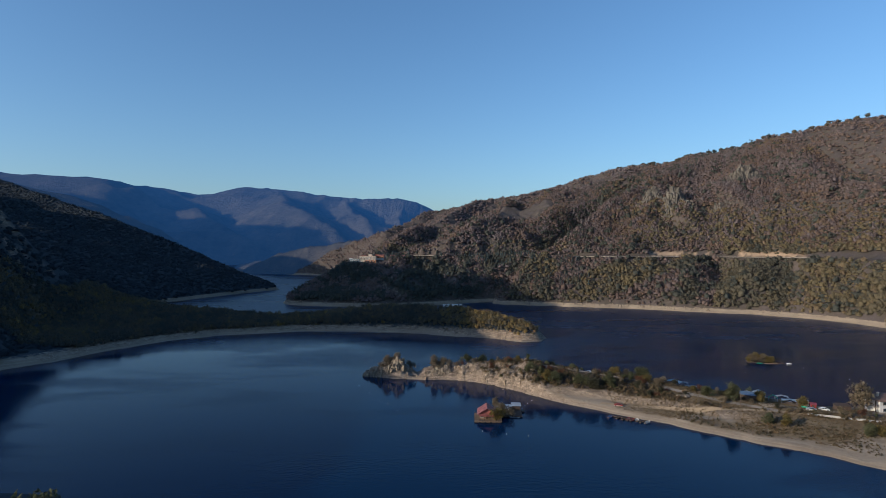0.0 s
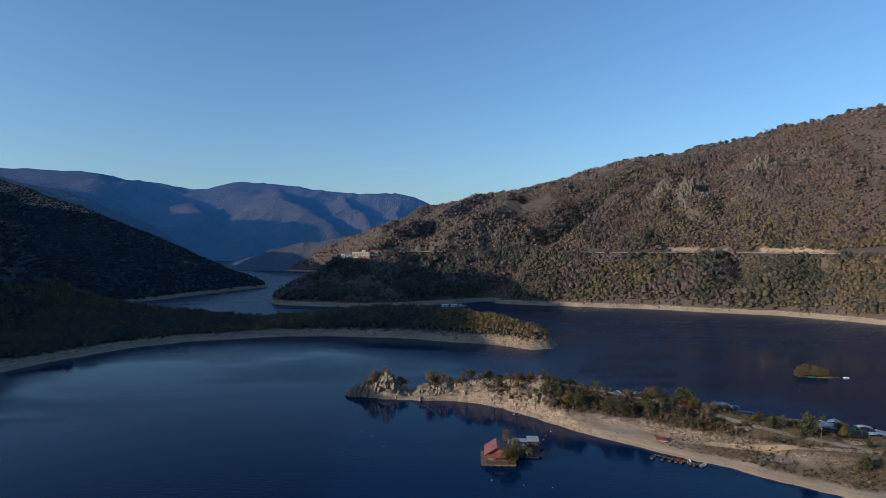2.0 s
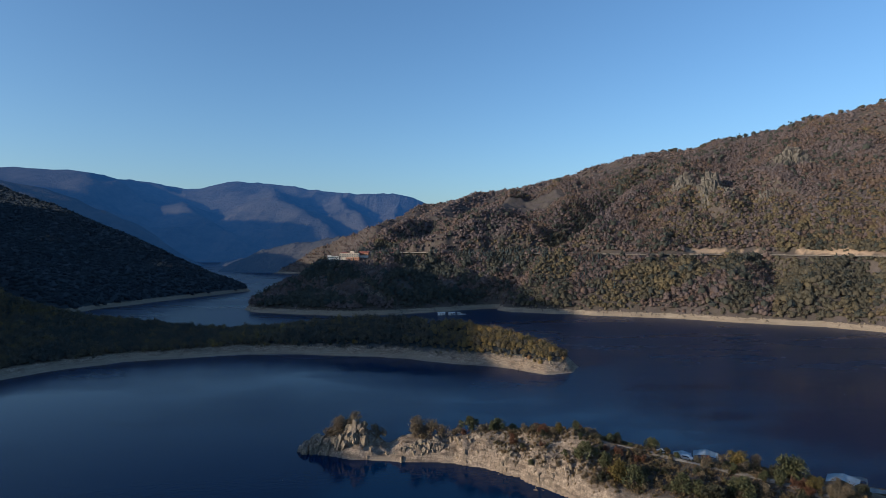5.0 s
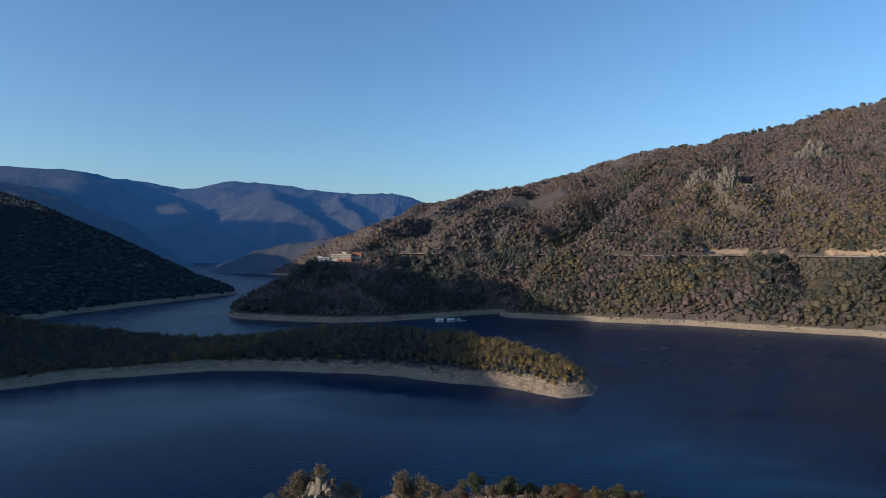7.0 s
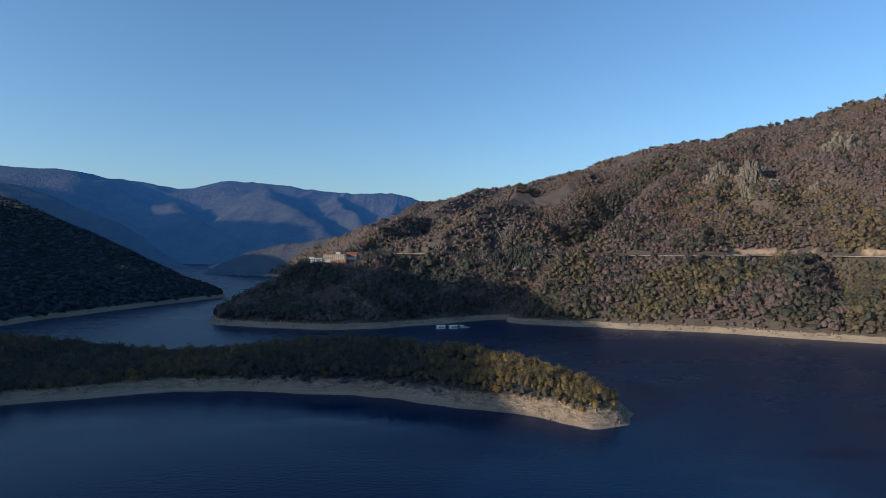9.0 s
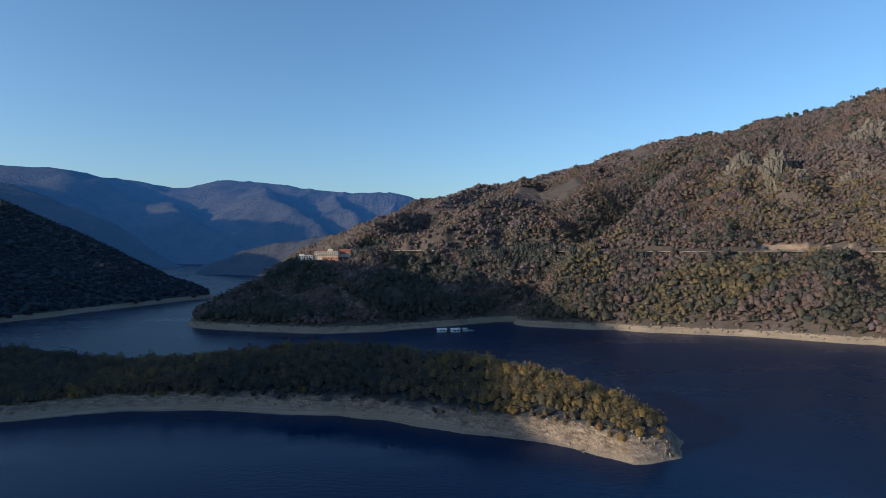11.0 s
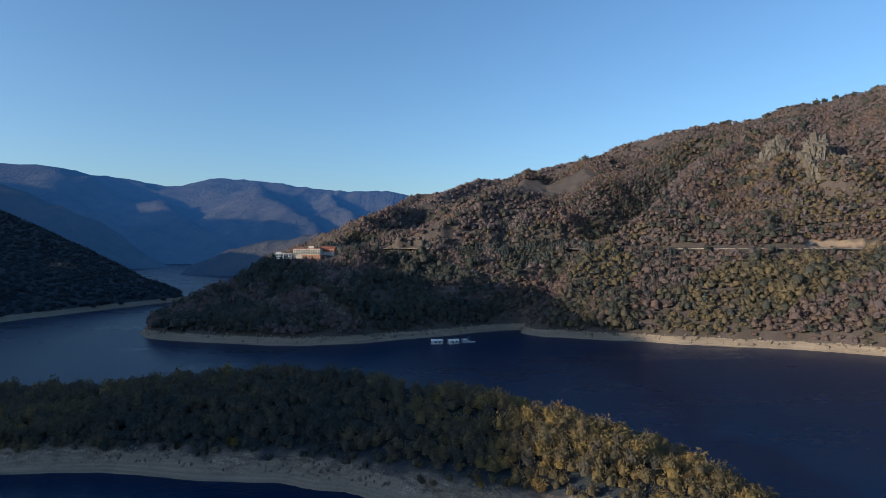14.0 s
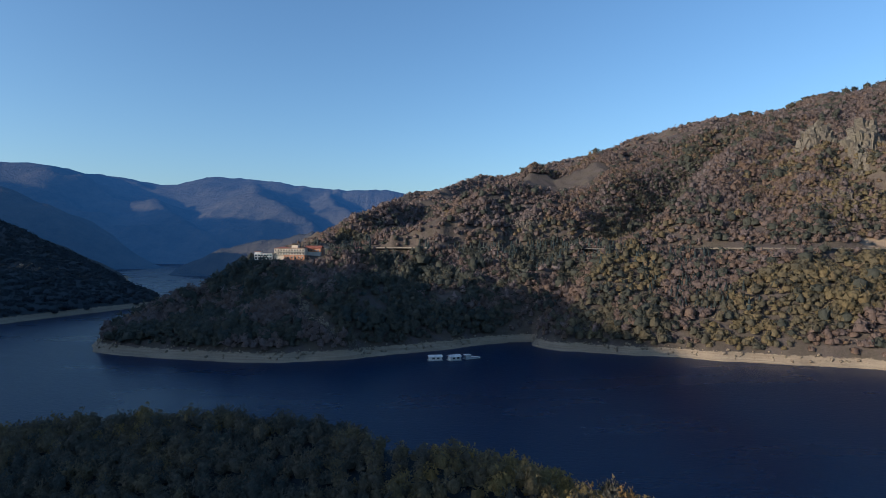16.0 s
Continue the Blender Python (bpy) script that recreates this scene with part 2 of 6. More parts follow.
# the high crests beyond x = -600 are unseen, their heights set to throw shade
WEST_RIDGES = [[(-425, 645, 45), (-445, 640, 75), (-500, 610, 160), (-640, 560, 250), (-720, 480, 276), (-720, 300, 254), (-720, 215, 250), (-800, 100, 150)],
               [(-420, 640, 55), (-432, 520, 120), (-465, 410, 160), (-540, 300, 165), (-460, 215, 95), (-380, 110, 80), (-330, 50, 70)],
               [(-112, 130, 16), (-240, 60, 60), (-500, -40, 110), (-800, -100, 160), (-2000, -400, 300)],
               [(-720, 480, 270), (-900, 560, 290), (-1500, 640, 330), (-3500, 500, 420)],
               [(40, -300, 70), (500, -400, 120)]]
LEFT_SHORE = [(-316, 1124), (-341, 1062), (-362, 1001), (-384, 938), (-406, 860), (-420, 800), (-480, 775), (-620, 790), (-1000, 830), (-4600, 830), (-4600, 1900), (-1200, 1850), (-700, 1750), (-560, 1500), (-440, 1290), (-345, 1180)]
# the second ridge is unseen, added to keep the first in shade
LEFT_RIDGES = [[(-322, 1138, 6), (-420, 1160, 37), (-500, 1200, 68), (-700, 1300, 130), (-850, 1380, 176), (-1150, 1500, 261), (-2000, 1600, 380), (-4000, 1700, 420)],
               [(-760, 960, 150), (-900, 950, 280), (-1400, 1000, 345), (-2500, 1100, 480)]]
RIGHT_SHORE = [(720, 430), (520, 480), (455, 540), (440, 585), (415, 645), (373, 695), (327, 720), (255, 756), (209, 772), (155, 796), (89, 817), (69, 837), (73, 856), (57, 854), (16, 826), (-7, 817), (-21, 805),
               (-53, 787), (-85, 782), (-119, 783), (-177, 798), (-216, 817), (-232, 842), (-228, 900), (-228, 1000), (-225, 1150), (-215, 1300), (-235, 1500), (-330, 1690), (-480, 1790), (-610, 1830), (-660, 1880), (-670, 1980), (-720, 2150), (-900, 2500), (-900, 4700), (4600, 4700), (4600, 500)]
RIGHT_RIDGES = [[(-222, 850, 6), (-190, 885, 34), (-150, 940, 56), (-110, 1000, 78), (-60, 1150, 117), (20, 1350, 164), (100, 1600, 212), (145, 1716, 230)],
                [(-625, 1895, 28), (-530, 1875, 68), (-470, 1875, 80), (-350, 1870, 97), (-250, 1750, 110), (-152, 1550, 125), (-41, 1686, 190), (145, 1716, 230), (348, 1600, 256), (423, 1396, 272), (480, 1310, 272), (598, 1200, 290), (657, 1150, 309), (780, 1040, 320), (1000, 1000, 360), (2500, 900, 420)],
                [(100, 840, 25), (142, 877, 76), (235, 945, 124), (318, 1025, 175), (436, 1120, 226), (598, 1200, 286)],
                [(248, 995, 108), (290, 960, 128), (318, 915, 124), (350, 958, 162), (380, 944, 158), (433, 985, 188), (502, 968, 204), (598, 1100, 262)],
                [(470, 720, 70), (560, 850, 180), (657, 1150, 300)],
                [(60, 870, 34), (120, 925, 68), (156, 977, 90), (131, 1017, 114), (84, 1057, 138), (108, 1150, 156), (180, 1350, 200), (348, 1600, 256)]]
ROCK_SHORE = [(-49, 359), (-43, 355), (-30, 352), (-17, 349), (9, 348), (30, 336), (40, 321), (57, 300), (74, 284), (95, 265), (113, 249), (129, 234), (144, 221), (158, 207), (200, 172), (300, 110), (500, 40), (700, 100), (700, 420),
              (520, 350), (380, 300), (290, 290), (235, 296), (205, 286), (185, 288), (168, 308), (140, 326), (105, 343), (70, 356), (38, 364), (5, 366), (-22, 368), (-46, 366)]
ROCK_RIDGES = [[(-40, 360, 5.6), (-25, 359, 5.4), (-16.5, 359, 1.2), (-4, 358, 6), (25, 350, 11), (50, 337, 12.5), (85, 316, 10.5), (125, 287, 8.3), (160, 258, 6.5), (200, 240, 7), (260, 200, 12), (500, 180, 60)]]
FAR_RIDGES = [[(-4300, 3300, 790), (-2700, 3550, 560), (-2330, 3550, 530), (-2100, 3600, 517), (-1980, 4000, 512), (-1800, 4200, 503), (-1535, 4200, 522), (-1207, 4200, 530), (-920, 4200, 476), (-590, 4200, 448), (-262, 4200, 456), (-160, 4200, 428), (300, 4300, 300), (2500, 4300, 300)],
              [(-1700, 4150, 470), (-1650, 3800, 400), (-1480, 3500, 330), (-1250, 3250, 240), (-1000, 3050, 120)],
              [(-1207, 4200, 520), (-1080, 3900, 455), (-1010, 3650, 385), (-800, 3450, 300), (-660, 3300, 235), (-520, 3150, 120)],
              [(-700, 4180, 440), (-640, 3900, 385), (-520, 3650, 310), (-420, 3400, 215), (-330, 3200, 120)],
              [(-262, 4200, 440), (-300, 3900, 350), (-260, 3600, 230)],
              [(-2330, 3550, 500), (-2150, 3250, 380), (-1800, 2950, 240), (-1500, 2750, 110)],
              # western end raised out of sight to shade the far slopes
              [(-4300, 2000, 1150), (-2750, 2230, 820), (-2000, 2300, 440), (-1500, 2350, 300), (-1150, 2350, 150), (-950, 2350, 40)]]


def rise(x, y, shore, ridges, bank, width, power, rough):
    """Land that climbs from its shoreline over a bare bank to its ridges."""
    d = shore_distance(x, y, shore)
    up = np.maximum(d, 0)
    h, near = np.zeros_like(x), np.full_like(x, 1e9)
    for r in ridges:
        dr, top = line_distance(x, y, r)
        near = np.minimum(near, dr)
        u = up / (up + dr + 0.01)
        h = np.maximum(h, np.maximum(top - bank, 0) * u ** power)
    gully = (fbm(x, y, 130, 4, 3, 0.5, True) - 0.9) * 0.55 + fbm(x, y, 40, 3, 11) * 0.13
    h = h + rough * gully * np.minimum(h, 60) / 60 * np.minimum(1, up / 60) * (0.35 + 0.65 * smooth(near, 0, 70))
    return d, h + bank * smooth(up, 0, width)


def land(x, y):
    """Height of the ground, its distance from the shore, and which land it is."""
    wx, wy = x + 3.0 * fbm(x, y, 34, 3, 21), y + 3.0 * fbm(x, y, 34, 3, 31)
    far = y > 1900
    parts = []
    parts.append(rise(wx, wy, MID_SHORE, MID_RIDGES, 4.6, 8, 0.85, 5.0))
    dw, hw = rise(wx, wy, WEST_SHORE, WEST_RIDGES, 4.6, 8, 0.95, 8.0)
    parts[0] = (np.maximum(parts[0][0], dw), np.maximum(parts[0][1], hw))
    parts.append(rise(wx, wy, LEFT_SHORE, LEFT_RIDGES, 5.0, 9, 0.85, 12.0))
    parts.append(rise(wx, wy, RIGHT_SHORE, RIGHT_RIDGES, 5.4, 9, 0.85, 27.0))
    nx, ny = x + 1.6 * fbm(x, y, 14, 3, 41), y + 1.6 * fbm(x, y, 14, 3, 51)
    d5, h5 = rise(nx, ny, ROCK_SHORE, ROCK_RIDGES, 0.6, 2, 0.9, 1.0)
    cliff = smooth(-x, -75, -45)
    steep = rise(nx, ny, ROCK_SHORE, ROCK_RIDGES, 1.2, 1.5, 0.38, 1.0)[1]
    h5 = h5 * (1 - cliff) + steep * cliff
    bench = np.interp(h5, [0, 1.8, 4.0, 5.0, 13, 80], [0, 2.1, 2.9, 5.9, 13, 80])      # a beach track under a cut bank
    crack = fbm(x + 2 * fbm(x, y, 6, 2, 101), y, 7.5, 4, 102, 0.6, True)
    step = np.round(fbm(x, y, 11, 2, 105) * 3) / 3
    h5 = h5 + (1.5 * (crack - 0.7) + 1.1 * step) * smooth(-x, -62, -48) * smooth(h5, 0.4, 3.0)
    k = smooth(x, 52, 72) * smooth(-x, -150, -120)
    parts.append((d5, h5 * (1 - k) + bench * k))
    dv, _ = line_distance(x, y, [(95, 855), (140, 918), (188, 980), (230, 1048), (290, 1120), (380, 1190)])
    full = parts[2][1]
    ribs = fbm(x + 0.25 * (y - 850), (y + 0.1 * x) * 0.28, 62, 3, 131, 0.5, True)
    full = full + 4.5 * (ribs - 0.6) * smooth(parts[2][0], 12, 70) * (1 - 0.75 * np.exp(-((full - 68) / 8) ** 2)) * smooth(-full, -230, -150) * (y < 1500)
    carved = full * (1 - 0.33 * np.exp(-(dv / 34) ** 2) * smooth(y, 862, 930) * smooth(-y, -1230, -1060))
    parts[2] = (parts[2][0], np.maximum(carved, np.minimum(full, 72.0)))
    # two steep gullies running down to the lake, with rounded spurs between them
    low = parts[2][1]
    for line in ([(334, 712), (346, 738), (374, 783), (392, 815)], [(392, 668), (412, 700), (446, 735), (480, 775)]):
        dg, _ = line_distance(x + 4 * fbm(x, y, 22, 2, 141), y, line)
        low = low * (1 - 0.27 * np.exp(-(dg / 16) ** 2) * smooth(-low, -70, -58)) + 6 * np.exp(-((dg - 36) / 20) ** 2) * smooth(low, 8, 30) * smooth(-low, -64, -46)
    parts[2] = (parts[2][0], np.where(y < 900, low, parts[2][1]))
    d = np.max([p[0] for p in parts], 0)
    which = np.argmax([p[0] for p in parts], 0)
    h = np.max([p[1] for p in parts], 0)
    # a levelled terrace for the hotel
    k = np.exp(-(((x + 125) / 48) ** 4 + ((y - 950) / 30) ** 4))
    h = h - k * (h - np.where(y > 948, 60.0, 55.5)) * 0.85
    # a shelf along the hillside for the road
    on = (which == 2) & (x > -175) & (y < 1450)
    shelf = np.interp(h, [0, 64, 70, 78, 100, 1000], [0, 66, 67.5, 77, 100, 1000])
    h = np.where(on, shelf, h)
    h = np.where(d < 0, np.maximum(d * 0.35, -14), h)
    hf, crest = np.zeros_like(x), np.full_like(x, 1e9)
    for r in FAR_RIDGES:
        dr, top = line_distance(x, y, r)
        hf = np.maximum(hf, top - dr * (0.44 + 0.08 * fbm(x, y, 700, 3, 61)))
        crest = np.minimum(crest, dr)
    hf += np.minimum(1, np.maximum(hf, 0) / 120) * (fbm(x, y, 420, 6, 71, 0.5, True) - 0.5) * (22 + 34 * smooth(crest, 20, 240)) - 14
    h = np.where(y > 1750, np.maximum(h, hf * smooth(y, 1750, 2100)), h)
    return h, d, which


def build_mesh(name, verts, faces, material, attributes=(), smooth_shade=False):
    """One mesh from arrays: verts n x 3, faces m x 3 or m x 4."""
    me = bpy.data.meshes.new(name)
    k = faces.shape[1]
    me.vertices.add(len(verts))
    me.vertices.foreach_set("co", np.ascontiguousarray(verts, np.float32).ravel())
    me.loops.add(faces.size)
    me.loops.foreach_set("vertex_index", np.ascontiguousarray(faces, np.int32).ravel())
    me.polygons.add(len(faces))
    me.polygons.foreach_set("loop_start", np.arange(0, faces.size, k, dtype=np.int32))
    if smooth_shade:
        me.polygons.foreach_set("use_smooth", np.ones(len(faces), bool))
    me.update(calc_edges=True)
    for key, values in attributes:
        a = me.attributes.new(key, "FLOAT", "POINT")
        a.data.foreach_set("value", np.ascontiguousarray(values, np.float32))
    me.materials.append(material)
    return new(name, me)


def steps(stops):
    """Grid lines whose spacing runs from stop to stop: (place, spacing)."""
    out, p = [], stops[0][0]
    places, gaps = [s[0] for s in stops], [s[1] for s in stops]
    while p < places[-1]:
        out.append(p)
        p += float(np.interp(p, places, gaps))
    out.append(places[-1])
    return np.array(out)


GX = steps([(-4500, 150), (-1600, 45), (-700, 12), (-320, 4), (-220, 2.8), (-62, 2.2), (-50, 1.05), (58, 1.05), (70, 1.6), (170, 1.6), (260, 3.4), (480, 6), (800, 9), (1400, 40), (4500, 200)])
GY = steps([(-1400, 200), (-200, 40), (120, 6), (200, 1.7), (305, 1.5), (315, 1.1), (372, 1.1), (385, 1.8), (430, 2.4), (490, 1.9), (560, 2.2), (660, 4), (760, 3.4), (1000, 6), (1400, 11), (1800, 16), (2100, 24), (4600, 42)])
gx, gy = np.meshgrid(GX, GY)
gh, gd, gw = land(gx, gy)
slope = np.hypot(np.gradient(gh, axis=1) / np.gradient(gx, axis=1), np.gradient(gh, axis=0) / np.gradient(gy, axis=0))
rock_mask = smooth(slope + 0.3 * fbm(gx, gy, 22, 3, 91), np.where(gw == 3, 0.8, 1.5), np.where(gw == 3, 1.2, 2.0)) * (gy < 1700) * np.where(gw == 2, 0.12, 1.0)
cutting = (gw == 2) * smooth(gh, 67.4, 68.5) * smooth(-gh, -77, -73.5) * np.maximum(smooth(gx, 295, 305) * smooth(-gx, -385, -372), smooth(gx, 407, 414) * smooth(-gx, -462, -448)) * (fbm(gx, gy, 25, 3, 95) > -0.5) * (gy < 1000)
spur_cut = (gx > -600) * (gx < -480) * (gy > 1780) * (gy < 1955) * smooth(gh, 30, 34) * smooth(-gh, -46, -41)
quarry = (gw == 2) * smooth(-np.hypot((gx + 96) / 13, (gy - 1000) / 14) + 0.2 * fbm(gx, gy, 9, 2, 98), -1.0, -0.8)
bare = np.maximum.reduce([cutting, spur_cut, quarry])
# western and middle land take the floor colour with shade put in
shaded_litter = ((gw < 2) & (gy < 1900)).astype(float)
rock_mask = np.maximum(rock_mask, (gw == 0) * (gx > -280) * smooth(gh + 1.6 * smooth(gx, 0, 25), 1.9, 2.6) * smooth(-gh, -7.5, -6.2) * np.maximum(smooth(fbm(gx, gy, 9, 4, 97), -0.8, 0.0), smooth(gx, 0, 20)))
rock_mask = np.maximum(rock_mask, (gw == 3) * smooth(-gx, -66, -50) * smooth(gh, 0.5, 1.4) * 0.9)
rock_mask = np.maximum(rock_mask, (gw == 3) * smooth(gx, 52, 66) * smooth(-gx, -150, -125) * smooth(gh, 2.9, 3.4) * smooth(-gh, -6.4, -5.6) * 0.85)
weed = 0.85 * (gw == 3) * smooth(gx, 84, 100) * smooth(gh + 0.5 * fbm(gx, gy, 12, 3, 99), 1.7, 2.5) * smooth(fbm(gx, gy, 20, 3, 92), -0.55, -0.2)
nx_, ny_ = len(GX), len(GY)
idx = np.arange(nx_ * ny_).reshape(ny_, nx_)
quads = np.stack([idx[:-1, :-1], idx[:-1, 1:], idx[1:, 1:], idx[1:, :-1]], -1).reshape(-1, 4)
# split so that the far spur also takes the backdrop's painted haze glow
near_rows = int(np.searchsorted(GY, 1770))
cut = near_rows * (nx_ - 1)
gv = np.stack([gx, gy, gh], -1).reshape(-1, 3)
keep = (near_rows + 1) * nx_
ground = build_mesh("ground", gv[:keep], quads[:cut], M_GROUND, (("bare", bare.ravel()[:keep]), ("rock", rock_mask.ravel()[:keep]), ("shaded_litter", shaded_litter.ravel()[:keep]), ("weed", weed.ravel()[:keep])), True)
tagged(ground, "brown autumn hillsides with bare pale drawdown banks around a reservoir", "ground", kind="structure")
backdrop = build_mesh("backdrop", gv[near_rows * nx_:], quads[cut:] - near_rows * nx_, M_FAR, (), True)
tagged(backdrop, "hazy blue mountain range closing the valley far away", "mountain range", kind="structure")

wv = np.array([(-4400, -1300, 0), (4400, -1300, 0), (4400, 4600, 0), (-4400, 4600, 0)], float)
water = build_mesh("water", wv, np.array([[0, 1, 2, 3]]), M_WATER)
tagged(water, "calm dark blue reservoir water with faint ripples", "water", kind="structure")


def ground_at(x, y):
    """Height of the ground sheet at places inside its grid."""
    x, y = np.asarray(x, float), np.asarray(y, float)
    i, j = np.clip(np.searchsorted(GX, x) - 1, 0, nx_ - 2), np.clip(np.searchsorted(GY, y) - 1, 0, ny_ - 2)
    u, v = (x - GX[i]) / (GX[i + 1] - GX[i]), (y - GY[j]) / (GY[j + 1] - GY[j])
    return (gh[j, i] * (1 - u) + gh[j, i + 1] * u) * (1 - v) + (gh[j + 1, i] * (1 - u) + gh[j + 1, i + 1] * u) * v


# ---- woods ----
def clump_shapes(kinds, lumps, seed, tall=1.0):
    """Some crowns, each made of several ragged lumps, about 1 across and standing on z = 0."""
    rng = np.random.default_rng(seed)
    octa = np.array([(1, 0, 0), (-1, 0, 0), (0, 1, 0), (0, -1, 0), (0, 0, 1), (0, 0, -1)], float)
    tris = np.array([(0, 2, 4), (2, 1, 4), (1, 3, 4), (3, 0, 4), (2, 0, 5), (1, 2, 5), (3, 1, 5), (0, 3, 5)])
    out = []
    for _ in range(kinds):
        vs, fs = [], []
        for k in range(lumps):
            a, r = rng.uniform(0, 6.283), rng.uniform(0.05, 0.34) * (k > 0)
            z = (0.75 if k == 0 else rng.uniform(0.25, 0.8)) * tall
            s = rng.uniform(0.2, 0.34) if lumps > 4 else rng.uniform(0.28, 0.42)
            spin = Euler(rng.uniform(0, 6.283, 3)).to_matrix()
            o = octa * rng.uniform(0.65, 1.3, (6, 1)) * s * np.array((1, 1, 0.95))
            o = o @ np.array(spin).T + np.array((math.cos(a) * r, math.sin(a) * r, z))
            fs.append(tris + 6 * len(vs))
            vs.append(o)
        out.append((np.concatenate(vs), np.concatenate(fs)))
    return out


def leafy_shapes(kinds, lumps, sprays, seed, tall=1.0, big=0.085, reach=(0.2, 0.33), small_core=False, core=1.0):
    """Crowns with a core of lumps and loose sprays of leaf around it, about 1 across."""
    rng, out = np.random.default_rng(seed), []
    for sv, sf in clump_shapes(kinds, lumps, seed + 50, tall):
        mids = sv.reshape(-1, 6, 3).mean(1)
        sv = (mids[:, None] + core * (sv.reshape(-1, 6, 3) - mids[:, None])).reshape(-1, 3)
        if small_core:
            sv, sf = sv[[0, 1, 2, 4]], np.array([(0, 2, 3), (2, 1, 3), (1, 0, 3), (0, 1, 2)])
        way = rng.normal(0, 1, (sprays, 3))
        way /= np.linalg.norm(way, axis=1, keepdims=True)
        way[:, 2] = np.abs(way[:, 2]) * 0.8 + way[:, 2] * 0.2
        c = mids[rng.integers(0, len(mids), sprays)] + way * rng.uniform(*reach, (sprays, 1))
        p = (c[:, None] + rng.normal(0, big, (sprays, 3, 3))).reshape(-1, 3)
        out.append((np.concatenate([sv, p]), np.concatenate([sf, len(sv) + np.arange(sprays * 3).reshape(-1, 3)])))
    return out


def dome_shapes(kinds, fine, sprays, seed, squash=1.0, leaf=0.11, core=1.0):
    """Soft rounded crowns with uneven lobes and a few loose sprays, 1 across and about 1 high."""
    rng, out = np.random.default_rng(seed), []
    bm = bmesh.new()
    bmesh.ops.create_icosphere(bm, subdivisions=fine, radius=1.0)
    bm.verts.index_update()
    ball = np.array([q.co[:] for q in bm.verts])
    tris = np.array([[q.index for q in f.verts] for f in bm.faces])
    bm.free()
    tris = tris[ball[tris][:, :, 2].mean(1) > -0.62]
    for _ in range(kinds):
        lobes = rng.normal(0, 1, (7, 3))
        lobes /= np.linalg.norm(lobes, axis=1, keepdims=True)
        r = 0.27 + 0.2 * np.max(np.maximum(ball @ lobes.T, 0) ** 2 * rng.uniform(0.2, 1.0, 7), 1) + rng.normal(0, 0.06, len(ball))
        sv = ball * core * r[:, None] * np.array((1, 1, squash)) + np.array((0, 0, 0.45))
        way = rng.normal(0, 1, (sprays, 3))
        way /= np.linalg.norm(way, axis=1, keepdims=True)
        way[:, 2] = np.abs(way[:, 2])
        full = 0.27 + 0.22 * np.max(np.maximum(way @ lobes.T, 0) ** 2, 1)[:, None]
        c = np.array((0, 0, 0.45)) + way * (full * rng.uniform(0.75, 1.15, (sprays, 1))) * np.array((1, 1, squash))
        p = (c[:, None] + rng.normal(0, leaf, (sprays, 3, 3))).reshape(-1, 3)
        out.append((np.concatenate([sv, p]), np.concatenate([tris, len(sv) + np.arange(sprays * 3).reshape(-1, 3)])))
    return out


def tuft_shapes(kinds, blades, seed):
    """Tufts of upright blades, 1 high."""
    rng, out = np.random.default_rng(seed), []
    for _ in range(kinds):
        a = rng.uniform(0, 6.283, blades)
        foot = np.stack([np.cos(a), np.sin(a), np.zeros(blades)], -1) * rng.uniform(0, 0.35, (blades, 1))
        side = np.stack([-np.sin(a + 0.5), np.cos(a + 0.5), np.zeros(blades)], -1) * 0.13
        tip = foot * 1.9 + np.stack([np.zeros(blades), np.zeros(blades), rng.uniform(0.5, 1.0, blades)], -1)
        out.append((np.stack([foot - side, foot + side, tip], 1).reshape(-1, 3), np.arange(blades * 3).reshape(-1, 3)))
    return out


def plant(name, shapes, x, y, z, size, high, tint, material, label, category, seed, soft=False):
    """All the trees of one wood as one mesh."""
    rng = np.random.default_rng(seed)
    kind = rng.integers(0, len(shapes), len(x))
    turn = rng.uniform(0, 6.283, len(x))
    vs, fs, ts, base = [], [], [], 0
    for k, (sv, sf) in enumerate(shapes):
        m = np.nonzero(kind == k)[0]
        if not len(m):
            continue
        c, s = np.cos(turn[m])[:, None], np.sin(turn[m])[:, None]
        px = (sv[:, 0] * c - sv[:, 1] * s) * size[m, None] + x[m, None]
        py = (sv[:, 0] * s + sv[:, 1] * c) * size[m, None] + y[m, None]
        pz = sv[:, 2] * high[m, None] + z[m, None]
        vs.append(np.stack([px, py, pz], -1).reshape(-1, 3))
        fs.append((sf[None] + (np.arange(len(m)) * len(sv))[:, None, None] + base).reshape(-1, 3))
        ts.append(np.repeat(tint[m], len(sv)))
        base += len(m) * len(sv)
    ob = build_mesh(name, np.concatenate(vs), np.concatenate(fs), material, (("tint", np.concatenate(ts)),), soft)
    return tagged(ob, label, category, kind="stuff")


def scatter(n, x0, x1, y0, y1, seed):
    rng = np.random.default_rng(seed)
    x, y = rng.uniform(x0, x1, n), rng.uniform(y0, y1, n)
    return x, y, ground_at(x, y), rng


def spread(step, x0, x1, y0, y1, seed):
    """Places on a loosened grid, so that crowns close up without bunching."""
    rng = np.random.default_rng(seed)
    x, y = (q.ravel() for q in np.meshgrid(np.arange(x0, x1, step), np.arange(y0, y1, step)))
    x, y = x + rng.uniform(-0.48, 0.48, len(x)) * step, y + rng.uniform(-0.48, 0.48, len(x)) * step
    return x, y, ground_at(x, y), rng


